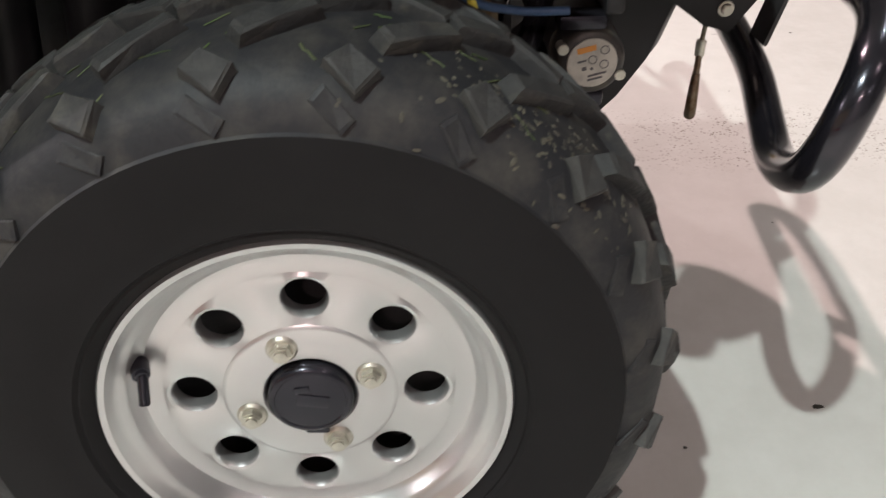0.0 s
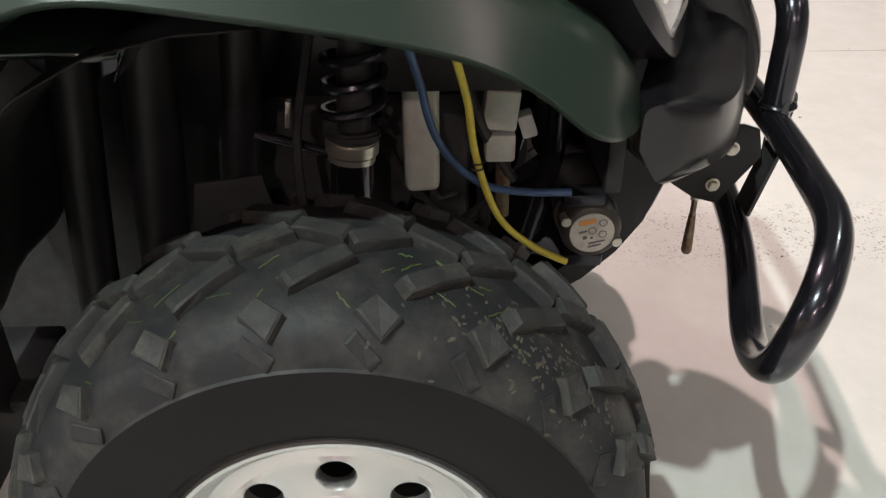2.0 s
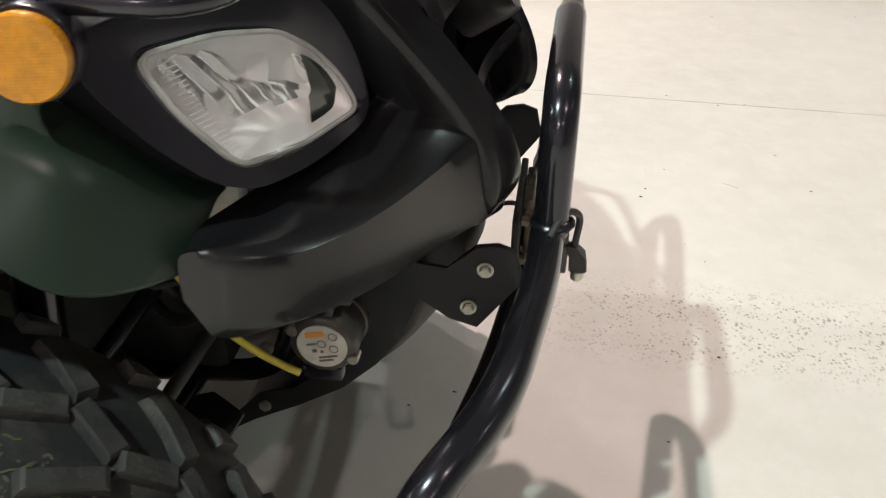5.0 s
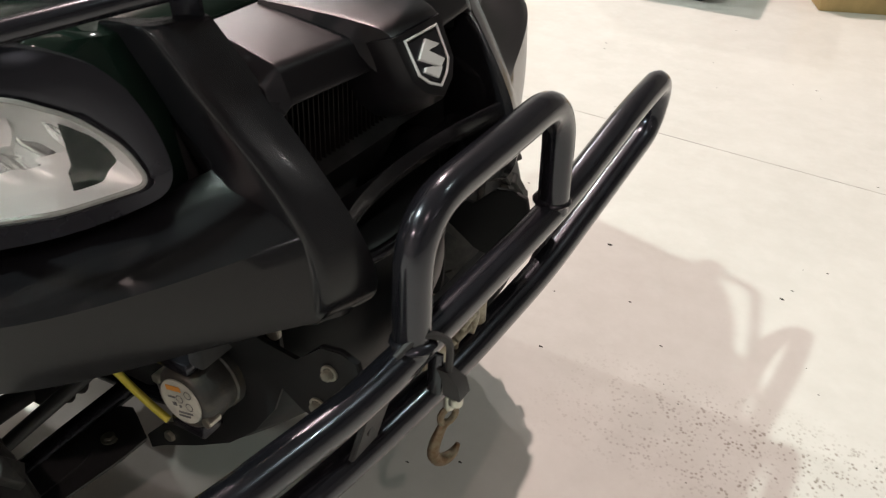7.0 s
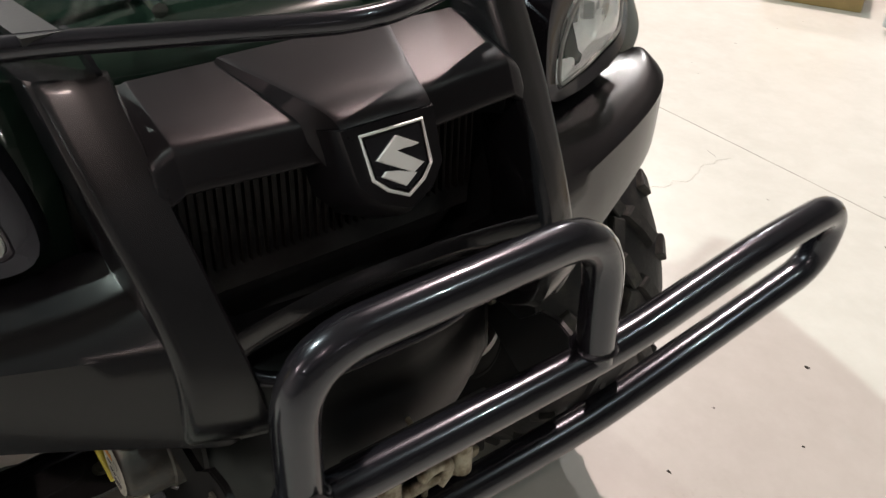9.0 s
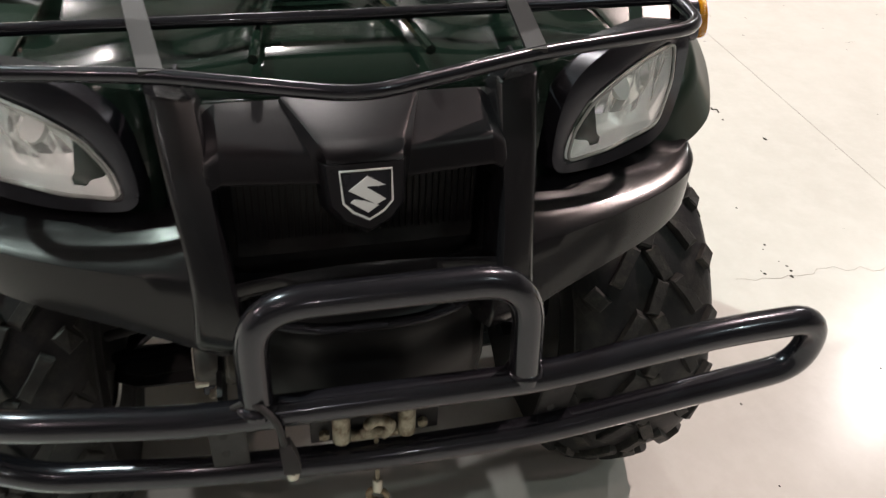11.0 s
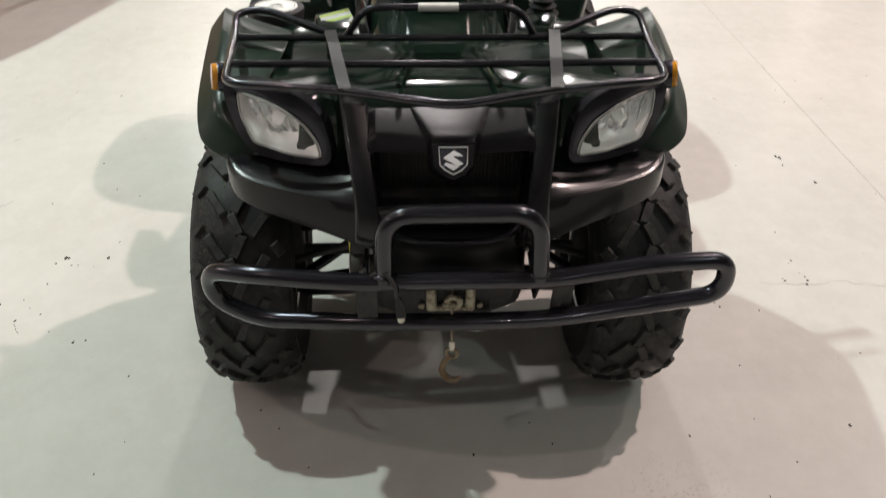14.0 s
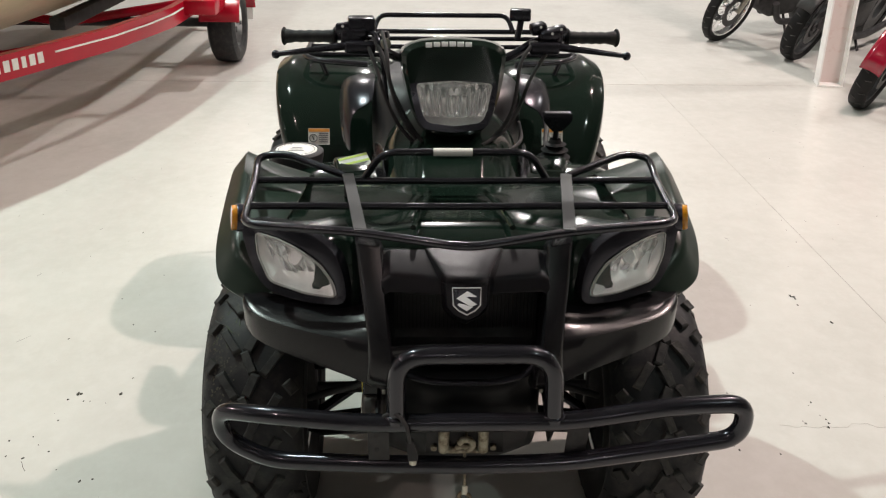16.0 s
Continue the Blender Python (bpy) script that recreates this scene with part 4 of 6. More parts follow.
mark = [[(-.0205, .0040), (.0010, .0185), (.0200, .0075), (.0120, .0066), (.0015, .0078), (-.0030, .0072), (.0200, -.0075), (.0085, -.0128)],
        [(.0115, -.0135), (-.0008, -.0208), (-.0195, -.0088), (-.0150, -.0055), (-.0045, -.0078)]]
bm = bmesh.new()
for line in mark:
    prism([(x * .93, y * .93) for x, y in line], 0.0035, face, 0.0006, bm)
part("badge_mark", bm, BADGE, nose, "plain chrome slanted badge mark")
rows = []
for x, w, z, out, drop in ((.306, .0745, .8400, .003, .006), (.320, .0700, .8385, .004, .007), (.345, .0605, .8355, .006, .011), (.370, .0515, .8320, .008, .014), (.386, .0460, .8290, .009, .016), (.390, .0447, .8283, .0085, .019),
                           (.404, .0410, .8262, .006, .036), (.413, .0392, .8235, .003, .040), (.4185, .0382, .8185, .001, .036)):
    rows.append([(x - .002, -w - out, z - drop), (x, -w, z - .0008), (x, -w + .003, z), (x + .0015, -w * .5, z + .0010), (x + .0020, 0, z + .0014), (x + .0015, w * .5, z + .0010), (x, w - .003, z), (x, w, z - .0008), (x - .002, w + out, z - drop)])
ridge = part("hood_ridge", loft(rows), GRAINED, quad, "raised grained middle of the hood running down to the badge", 35)
crease_lines(ridge, 9, {1: 1.0, 2: 0.7, 6: 0.7, 7: 1.0})
soften(ridge, 2)

# radiator, grille lip and the dark inside of the nose
radiator = part("radiator", box((0.03, 0.27, 0.11), (0.335, 0, 0.722), 0.002), DULL, quad, "dark radiator with fine fins")
for k in range(36):
    fin = part("radiator_fin", box((0.008, 0.0015, 0.085), (0, 0, 0)), FIN, radiator) if k == 0 else new("radiator_fin", fin.data)
    fin.parent, fin.location = radiator, (0.352, -0.129 + 0.0074 * k, 0.735)
rows = []
for k in range(13):
    y = -.138 + .276 * k / 12
    b = (1 - (y / .14) ** 2)
    rows.append([(.44 - .03 * b, y, .700 - .012 * b), (.447 - .03 * b, y, .690 - .012 * b), (.440 - .03 * b, y, .676 - .012 * b), (.38, y, .670 - .012 * b)])
part("grille_lip", loft(rows), PLASTIC, quad, "black plastic lip across the lower grille", 60)
rows = []
for k in range(17):
    y = -.15 + .30 * k / 16
    f = abs(y) / .15
    dip = .035 * max(0, (f - .55) / .45) ** 2
    b = .052 * f * f
    rows.append([(.33 - b, y, .600 + dip), (.398 - b, y, .606 + dip), (.412 - b, y, .600 + dip), (.418 - b, y, .575), (.414 - b, y, .555), (.420 - b, y, .548), (.424 - b, y, .50), (.405 - b, y, .445), (.375 - b, y, .40), (.335 - b, y, .36), (.28 - b, y, .325), (.225 - b, y, .295), (.150, y, .280)])
guard = part("skid_guard", loft(rows), SKID, quad, "dark grey curved skid plate below the nose", 60)
soften(guard, 0, 0.004)
for s in SIDES:
    web = [(.30, .60), (.346, .606), (.366, .575), (.372, .50), (.353, .445), (.323, .40), (.283, .36), (.228, .325), (.173, .295), (.150, .279), (.146, .298), (.18, .335), (.225, .352), (.274, .392), (.303, .44), (.30, .50), (.29, .54)]
    bm = prism(web, 0.004, Matrix.Translation((0, 0.152 * s + 0.002, 0)) @ Matrix.Rotation(math.pi / 2, 4, "X"))
    part("skid_web", bm, SKID, quad)
# Added box and side sheets, blocking light so the grille inside stays black.
part("nose_filler", box((0.02, 0.40, 0.30), (0.30, 0, 0.66), 0.004), DULL, quad)
for s in SIDES:
    part("grille_blocker", box((0.075, 0.004, 0.20), (0.3375, .150 * s, 0.695), 0.001), SKID, quad)
lip = fillet([(.385, -.140, .655), (.405, -.118, .618), (.418, -.06, .606), (.420, .06, .606), (.408, .125, .618), (.388, .146, .655)], .03)
part("guard_lip", tube(lip, 0.007, 10), SMOOTH_PLASTIC, quad, "rounded lip of the lower opening")

# top deck under the rack, tank cover and centre tunnel
rows = []
for k in range(13):
    y = -.36 + .72 * k / 12
    ridge = .014 if abs(y) < .13 else 0
    edge = .012 if .19 < abs(y) < .29 else 0
    rows.append([(.288, y * .56, .806), (.280, y * .62, .838), (.255, y * .9, .850), (.20, y, .846 + ridge + edge), (.08, y, .836 + ridge * 1.3 + edge), (-.02, y, .832 + ridge), (-.09, y, .836), (-.15, y, .80), (-.2, y, .70)])
deck = part("front_deck", loft(rows), GREEN, quad, "glossy dark green deck panel under the front rack", 60)
soften(deck, 1, 0.004)
for y in (-.085, .085):
    part("deck_rib", tube([(.27, y * 1.15, .868), (.18, y, .872), (.06, y * .7, .866)], 0.006, 8), GREEN, quad)

# front carrier rack
rack = part("front_rack", tube([(0.022, -0.246, .889), (0.0, -0.285, .896), (-0.058, -0.385, .914), (-0.066, -0.448, .904), (0.06, -0.437, .887), (0.292, -0.424, .885), (0.332, -0.2, .885), (0.404, 0.0, .884), (0.332, 0.2, .885),
                                (0.286, 0.418, .885), (0.06, 0.435, .887), (-0.066, 0.444, .904), (-0.058, 0.385, .914), (0.0, 0.285, .896), (0.022, 0.246, .889)], 0.0085, 12, rad=0.04), TUBE, quad, "black steel tube front carrier rack")
for x, y in ((0.197, 0.427), (0.044, 0.437)):
    part("rack_bar", tube([(x, -y, .886), (x, 0, .884), (x, y, .886)], 0.0075, 10), TUBE, rack)
part("rack_loop", tube([(0.040, -0.205, .886), (0.052, -0.165, .952), (0.050, 0.155, .952), (0.038, 0.195, .886)], 0.008, 12, rad=0.035), TUBE, rack)
part("loop_tag", spin([(0.0, -0.054), (0.0088, -0.054), (0.0088, 0.030), (0.0, 0.030)], 14, m=Matrix.Translation((0.051, 0, .952))), WHITE, rack, "white sticker wrapped round the tube")
for s in SIDES:
    bm = bmesh.new()
    loft([[(0.340, .197 * s - .012, .893), (0.340, .197 * s + .012, .893), (0.340, .197 * s + .012, .888), (0.340, .197 * s - .012, .888)],
          [(0.024, .240 * s - .012, .895), (0.024, .240 * s + .012, .895), (0.024, .240 * s + .012, .890), (0.024, .240 * s - .012, .890)]], True, True, bm)
    part("rack_strap", bm, SKID, rack)
    part("rack_foot", loft([[(.322 + a, (.176 + b) * s, .884) for a, b in ((-.016, -.002), (.016, -.002), (.016, .002), (-.016, .002))], [(.308 + a, (.158 + b) * s, .838) for a, b in ((-.016, -.002), (.016, -.002), (.016, .002), (-.016, .002))]], True, True), SMOOTH_PLASTIC, rack)
    part("rack_foot", tube([(0.03, .24 * s, .886), (0.0, .245 * s, .82)], 0.008, 10), DULL, rack)

# inside the wheel arches
# Added solid box that stops light leaking through behind the mask.
part("nose_blocker", box((0.30, 0.44, 0.18), (0.15, 0, 0.735), 0.01), DULL, quad, "plain black box added behind the mask to block light")
# Plain box added for the front frame; it closes the view to the floor.
part("front_frame_box", box((.26, .256, .27), (0.01, 0, .474), .015), DULL, quad, "plain dark box added for the front frame between the suspension arms")
part("engine_bay", box((0.755, 0.22, 0.54), (-0.4775, 0, 0.51), 0.02), DULL, quad, "dark engine and frame between the wheels")
for s in SIDES:
    y0, y1 = 0.12 * s, 0.494 * s
    line = [(.16, .79), (.05, .815), (-.10, .815), (-.22, .775), (-.315, .66), (-.350, .53), (-.358, .47)]
    rows = []
    for k in range(7):
        y = y0 + (y1 - y0) * k / 6
        rows.append([(x + 0.012 * math.sin(k * 2.1) * (z < .75), y, z - 0.05 * (1 - k / 6) * (z > .7)) for x, z in line])
    liner = part("fender_liner", loft(rows), SKID, quad, "dull black inner fender liner", 60)
    soften(liner, 1, 0.003)
    part("rear_flap", box((0.012, .20, .34), (-.385, .405 * s, .45), .003), SKID, quad)
    flap = [(-.175, .535), (-.10, .545), (-.09, .50), (-.10, .46), (-.16, .44), (-.185, .48)]
    part("mud_flap", prism([(x, z) for x, z in flap], 0.004, Matrix.Translation((0, 0.2 * s, 0)) @ Matrix.Rotation(math.pi / 2, 4, "X")), GREY_PLATE, quad)
    bm = rod((0.0, .262 * s, .40), (0.006, .236 * s, .590), 0.0235, 24)
    shock = part("shock_absorber", bm, TUBE, quad, "black shock absorber with coil spring and steel collar")
    part("shock_collar", rod((0.006, .2345 * s, .588), (0.0075, .2335 * s, .604), 0.0285, 28, bevel=0.002), STEEL, shock)
    part("shock_collar", rod((0.005, .236 * s, .578), (0.006, .235 * s, .588), 0.0255, 24, bevel=0.002), STEEL, shock)
    part("spring_seat", rod((0.0075, .2335 * s, .604), (0.008, .232 * s, .614), 0.030, 28, bevel=0.003), DULL, shock)
    part("damper_body", rod((0.008, .232 * s, .60), (0.02, .218 * s, .80), 0.018, 16), DULL, shock)
    coil = [(0.008 + .012 * k / 96 + .031 * math.cos(k * .42), (.232 - .014 * k / 96) * s + .031 * math.sin(k * .42), .620 + .18 * k / 96) for k in range(97)]
    part("coil_spring", tube(coil, 0.0055, 8), SMOOTH_PLASTIC, shock)
    arm = part("lower_arm", tube([(0.10, .13 * s, .335), (0.03, .36 * s, .255), (-0.14, .13 * s, .335)], 0.013, 12, rad=0.03), SMOOTH_PLASTIC, quad, "black suspension arm")
    guard_line = [(.106, .156), (.124, .150), (.137, .156), (.168, .172), (.158, .205), (.131, .268), (.110, .318), (.075, .352), (.030, .352), (.014, .318), (.032, .276), (.051, .250), (.077, .205), (.082, .192)]
    slope = lambda x, y, up: (x, y * s, .3805 - .35 * y + up)
    bm = loft([[slope(x, y, up) for x, y in guard_line] for up in (-.004, 0)], True, True)
    arm_guard = part("arm_guard", bm, GREY_PLATE, arm, "dark plastic guard over the suspension arm")
    panel_line = fillet([Vector((x, y, 0)) for x, y in ((.086, .198), (.118, .206), (.122, .222), (.098, .300), (.072, .335), (.040, .335), (.028, .310), (.046, .272))], .010, 3, True)
    part("guard_panel", loft([[slope(p.x, p.y, 0) for p in panel_line], [slope(p.x, p.y, .0025) for p in panel_line], [slope(.074 + (p.x - .074) * .93, .267 + (p.y - .267) * .96, .0032) for p in panel_line]], True, True), GREY_PLATE, arm_guard)
    part("arm_bolt", rod(slope(.127, .192, 0), slope(.127, .192, .006), 0.0075, 6, bevel=.001), STEEL, arm_guard)
    part("bolt_washer", rod(slope(.127, .192, 0), slope(.127, .192, .0016), 0.0105, 16), STEEL, arm_guard)
    part("upper_arm", tube([(0.08, .13 * s, .48), (0.01, .345 * s, .395), (-0.10, .13 * s, .48)], 0.011, 12, rad=0.03), SMOOTH_PLASTIC, quad)
    part("tie_rod", tube([(0.16, .06 * s, .475), (0.155, .16 * s, .455), (0.085, .345 * s, .355)], 0.0085, 10), GREY_PLATE, quad)
    part("steering_knuckle", box((0.05, 0.06, 0.19), (0.0, .362 * s, .32), 0.012), DULL, quad)
    part("drive_boot", spin([(0.03, 0.13), (0.042, 0.145), (0.034, 0.155), (0.042, 0.165), (0.032, 0.175), (0.038, 0.185), (0.014, 0.2), (0.014, 0.36)], 24, m=Matrix.Translation((0, 0, .33)) @ Matrix.Diagonal((1, s, 1, 1))), DULL, quad)
    part("frame_tube", tube([(0.22, .115 * s, .80), (0.25, .115 * s, .55), (0.20, .115 * s, .34), (-0.3, .13 * s, .30)], 0.014, 10, rad=0.06), SMOOTH_PLASTIC, quad)
    part("skid_bolt", rod((0.20, .156 * s, .412), (0.20, .164 * s, .412), 0.0085, 6, bevel=0.001), STEEL, quad)
    part("skid_bolt", rod((0.188, .153 * s, .320), (0.188, .159 * s, .320), 0.0075, 6, bevel=0.001), STEEL, quad)
    part("frame_bolt", rod((0.365, .155 * s, .556), (0.365, .161 * s, .556), 0.0085, 16, bevel=0.001), STEEL, quad)
for s in SIDES:
    for x, y, r, low, high in ((-.205, .205, .030, .40, .79), (-.115, .175, .022, .46, .78), (-.285, .225, .024, .36, .70)):
        part("inner_panel_rib", tube([(x - .02, y * s, low), (x, (y + .012) * s, (low + high) / 2), (x + .015, y * s, high)], r, 12, rad=.05), SKID, quad, "dark moulded rib of the inner panel")
    part("brake_hose", tube([(-.03, .20 * s, .72), (-.055, .225 * s, .60), (-.045, .27 * s, .50), (-.02, .32 * s, .42)], .005, 8, rad=.04), DULL, quad, "black brake hose")
    part("hose_clip", box((.006, .010, .030), (-.058, .232 * s, .632), .0015, (0, 6, 0)), STEEL, quad, "small zinc hose clip")
    part("arm_mount", loft([[(-.075 + a, .235 * s + b, .455 + c) for a, b, c in ((0, 0, 0), (.05, .004 * s, .012), (.055, .006 * s, .06), (.012, .002 * s, .072))], [(-.075 + a, .215 * s + b, .455 + c) for a, b, c in ((0, 0, 0), (.05, .004 * s, .012), (.055, .006 * s, .06), (.012, .002 * s, .072))]], True, True), RUSTED, quad, "brownish dirty steel mount beside the shock absorber")
    part("stay_bar", rod((-.10, .20 * s, .595), (-.01, .225 * s, .580), .006, 10), SMOOTH_PLASTIC, quad)
bottle = part("overflow_bottle", box((0.040, 0.04, 0.26), (0.080, -0.178, 0.645), 0.009, (0, 0, 4), seg=3), BOTTLE, quad, "milky white plastic overflow bottle")
part("bottle_hose", tube([(0.094, -0.20, .516), (0.10, -0.19, .505), (0.12, -0.17, .50)], 0.004, 8), DULL, bottle)
relay = part("relay_block", box((0.040, 0.03, 0.05), (0.172, -0.150, 0.60), 0.004, (0, 6, 0)), BOTTLE, quad, "pale plastic relay block with wiring")
part("relay_plug", box((0.035, 0.028, 0.035), (0.172, -0.152, 0.553), 0.004), BOTTLE, relay)
part("relay_tab", box((0.018, 0.02, 0.03), (0.203, -0.150, 0.578), 0.003, (0, -18, 0)), WHITE, relay)
part("wiring_strip", box((0.018, 0.015, 0.10), (0.178, -0.14, 0.50), 0.003), RUSTY, relay)
part("fuse_tag", spin([(0.0, -0.003), (0.019, -0.003), (0.019, 0.003), (0.0, 0.003)], 20, m=Matrix.Translation((0.225, -0.16, .64)) @ Matrix.Diagonal((1, 1, .6, 1))), WHITE, relay)
for k, (a, b, c) in enumerate((((0.0, -0.13, .66), (0.05, -0.155, .52), (0.11, -0.14, .44)), ((0.12, -0.13, .68), (0.14, -0.17, .60), (0.19, -0.14, .50)), ((0.05, -0.13, .46), (0.10, -0.17, .43), (0.17, -0.13, .47)))):
    part("wiring_hose", tube([a, b, c], 0.006 + 0.001 * k, 8, rad=0.05), DULL, quad)

# steering cowl with its lamp
ring_front = [(-.172, -.072, .932), (-.166, 0, .920), (-.172, .072, .932), (-.186, .100, .985), (-.205, .116, 1.045), (-.224, .126, 1.116), (-.238, .084, 1.133), (-.243, 0, 1.137), (-.238, -.084, 1.133),
              (-.224, -.126, 1.116), (-.205, -.116, 1.045), (-.186, -.100, .985)]
ring_front = fillet(ring_front, .022, 3, True)
c0 = sum(ring_front, Vector()) / len(ring_front)
back1 = [p + Vector((-.05, 0, -.010)) + (p - c0) * 0.05 for p in ring_front]
back2 = [p + Vector((-.14, 0, -.005)) - (p - c0) * 0.15 for p in ring_front]
front = [c0 + (p - c0) * 0.91 + Vector((.012, 0, 0)) for p in ring_front]
lamp_line = fillet([(-.158, -.064, .957), (-.153, 0, .950), (-.158, .064, .957), (-.166, .077, .980), (-.174, .083, 1.005), (-.182, .087, 1.025), (-.190, .090, 1.043), (-.193, 0, 1.049), (-.190, -.090, 1.043),
                    (-.182, -.087, 1.025), (-.174, -.083, 1.005), (-.166, -.077, .980)], .012, 3, True)
bezel = [p + (p - c0) * 0.16 + Vector((-.003, 0, 0)) for p in lamp_line]
bm = loft([back2, back1, ring_front, front, bezel], True)
cowl = part("steering_cowl", bm, GREEN, quad, "glossy dark green handlebar cowl with a lamp", 28)
axis = Vector((.95, 0, .3))
part("lamp_bezel", loft([[p - axis * .02 for p in bezel], [p + axis * .006 for p in bezel], [p + axis * .006 for p in lamp_line], [p - axis * .03 for p in lamp_line]], True), SMOOTH_PLASTIC, cowl)
lens = part("lamp_lens", dome([p + axis * .005 for p in lamp_line], axis * .012, 4, 2.2), LENS, cowl, "clear ribbed lamp lens")
lens.visible_shadow = False
upper_bm, lower_bm = fluted_bowl([p + axis * .002 for p in lamp_line], axis, 0.026, 9, 0.24, 0.0055)
part("lamp_bowl", upper_bm, BOWL, cowl, "chrome lamp reflector with upright flutes", 70)
part("lamp_shelf", lower_bm, SHELF, cowl, "grey lower lamp reflector", 70)
part("bulb_cap", rod((-.222, 0, 1.014), (-.198, 0, 1.020), 0.013, 20, bevel=0.003), FROSTED, cowl)
bm = bmesh.new()
for k in range(6):
    y = -.057 + .0186 * k
    box((0.002, 0.0155, 0.012), (-.2225, y - .002, 1.126 + .003 * (1 - (y / .06) ** 2)), 0.0006, (0, -25, 0), bm=bm)
part("brand_bars", bm, BADGE, cowl, "plain silver lettering bars")
part("steering_stem", rod((-.26, 0, .90), (-.33, 0, 1.08), 0.04, 20), DULL, cowl)

# handlebar, grips, levers, boxes and cables
bar = part("handlebar", tube([(-.37, -.40, 1.118), (-.35, -.22, 1.122), (-.31, -.13, 1.07), (-.31, .13, 1.07), (-.35, .22, 1.122), (-.37, .40, 1.118)], 0.011, 14, rad=0.05), SMOOTH_PLASTIC, quad, "black handlebar with rubber grips and levers")
for s in SIDES:
    bm = bmesh.new()
    a, b = Vector((-.372, .418 * s, 1.117)), Vector((-.353, .285 * s, 1.121))
    tube([a + (b - a) * k / 12 for k in range(13)], [.0165, .0175, .0158] + [.0140 + .0018 * (k % 2) for k in range(8)] + [.016, .0165], 16, bm=bm)
    part("grip", bm, RUBBER, bar, "ribbed black rubber grip")
    part("lever", tube([(-.30, .255 * s, 1.108), (-.285, .33 * s, 1.102), (-.295, .425 * s, 1.088)], [.010, .0075, .006], 10), SMOOTH_PLASTIC, bar, "black brake lever")
    bm = bmesh.new()
    bmesh.ops.create_uvsphere(bm, u_segments=12, v_segments=8, radius=0.0105, matrix=Matrix.Translation((-.295, .428 * s, 1.0875)))
    part("lever_ball", bm, SMOOTH_PLASTIC, bar)
    part("switch_box", box((0.05, 0.055, 0.05), (-.335, .245 * s, 1.118), 0.010, seg=3), SMOOTH_PLASTIC, bar)
    part("lever_clamp", box((0.04, 0.075, 0.03), (-.305, .225 * s, 1.105), 0.008, seg=3), SMOOTH_PLASTIC, bar)
part("brake_reservoir", box((0.05, 0.065, 0.042), (-.34, -.222, 1.150), 0.005, (0, 0, 6)), SMOOTH_PLASTIC, bar, "square black brake fluid reservoir")
bm = box((0.03, 0.052, 0.028), (-.34, .167, 1.178), 0.005, (0, 0, -8))
tube([(-.34, .17, 1.168), (-.335, .165, 1.14), (-.33, .16, 1.12)], 0.008, 10, bm=bm)
part("switch_pod", bm, SMOOTH_PLASTIC, bar, "small black switch pod on a stalk")
for s, pts in ((1, ((-.335, .212, 1.146, .034), (-.33, .262, 1.142, .030), (-.322, .238, 1.132, .042))), (-1, ((-.33, -.262, 1.146, .034), (-.318, -.172, 1.128, .030)))):
    for x, y, z, w in pts:
        part("switch_housing", box((w, w * 1.2, w * .8), (x, y, z), w * .22, (10, 8 * s, 12 * s), seg=2), SMOOTH_PLASTIC, bar)
        part("screw", rod((x + w * .5, y + .004 * s, z + w * .2), (x + w * .5 + .003, y + .004 * s, z + w * .2), .0035, 10), CHROME, bar)
for s in SIDES:
    a, b = Vector((-.372, .418 * s, 1.117)), Vector((-.353, .285 * s, 1.121))
    part("grip_flange", rod(a, a + (b - a) * .04, .0225, 20, bevel=.002), RUBBER, bar)
    part("grip_flange", rod(b - (b - a) * .04, b, .0235, 20, bevel=.002), RUBBER, bar)
    part("lever_bracket", tube([(-.335, .20 * s, 1.11), (-.315, .19 * s, 1.10), (-.30, .235 * s, 1.105)], .008, 8), STEEL if s < 0 else SMOOTH_PLASTIC, bar)
part("brake_hose", tube([(-.325, -.205, 1.135), (-.29, -.185, 1.14), (-.262, -.17, 1.09), (-.25, -.16, .98)], .006, 8, rad=.03), SMOOTH_PLASTIC, bar)
part("throttle_box", box((0.05, 0.06, 0.035), (-.335, -.235, 1.135), 0.012, seg=3), SMOOTH_PLASTIC, bar)
for k, pts in enumerate(([(-.29, -.19, 1.13), (-.25, -.165, 1.09), (-.215, -.15, 1.03), (-.20, -.115, .955), (-.19, -.075, .90)],
                         [(-.30, -.21, 1.12), (-.255, -.185, 1.07), (-.225, -.165, 1.0), (-.21, -.13, .93), (-.2, -.08, .88)],
                         [(-.285, -.17, 1.145), (-.24, -.158, 1.11), (-.205, -.155, 1.05), (-.19, -.13, .97), (-.18, -.09, .91)],
                         [(-.30, .20, 1.12), (-.26, .16, 1.08), (-.23, .155, 1.02), (-.22, .14, .95), (-.2, .09, .90)],
                         [(-.30, .235, 1.10), (-.27, .19, 1.04), (-.25, .165, .97), (-.22, .13, .92), (-.18, .07, .895)],
                         [(-.26, .165, .93), (-.20, .17, .90), (-.16, .13, .885), (-.15, .06, .885)])):
    part("control_cable", tube(fillet(pts, 0.05), 0.0048, 8), DULL, bar, "black control cable")
part("clamp_ball", rod((-.285, -.165, 1.118), (-.272, -.16, 1.118), 0.013, 14, bevel=0.003), STEEL, bar)

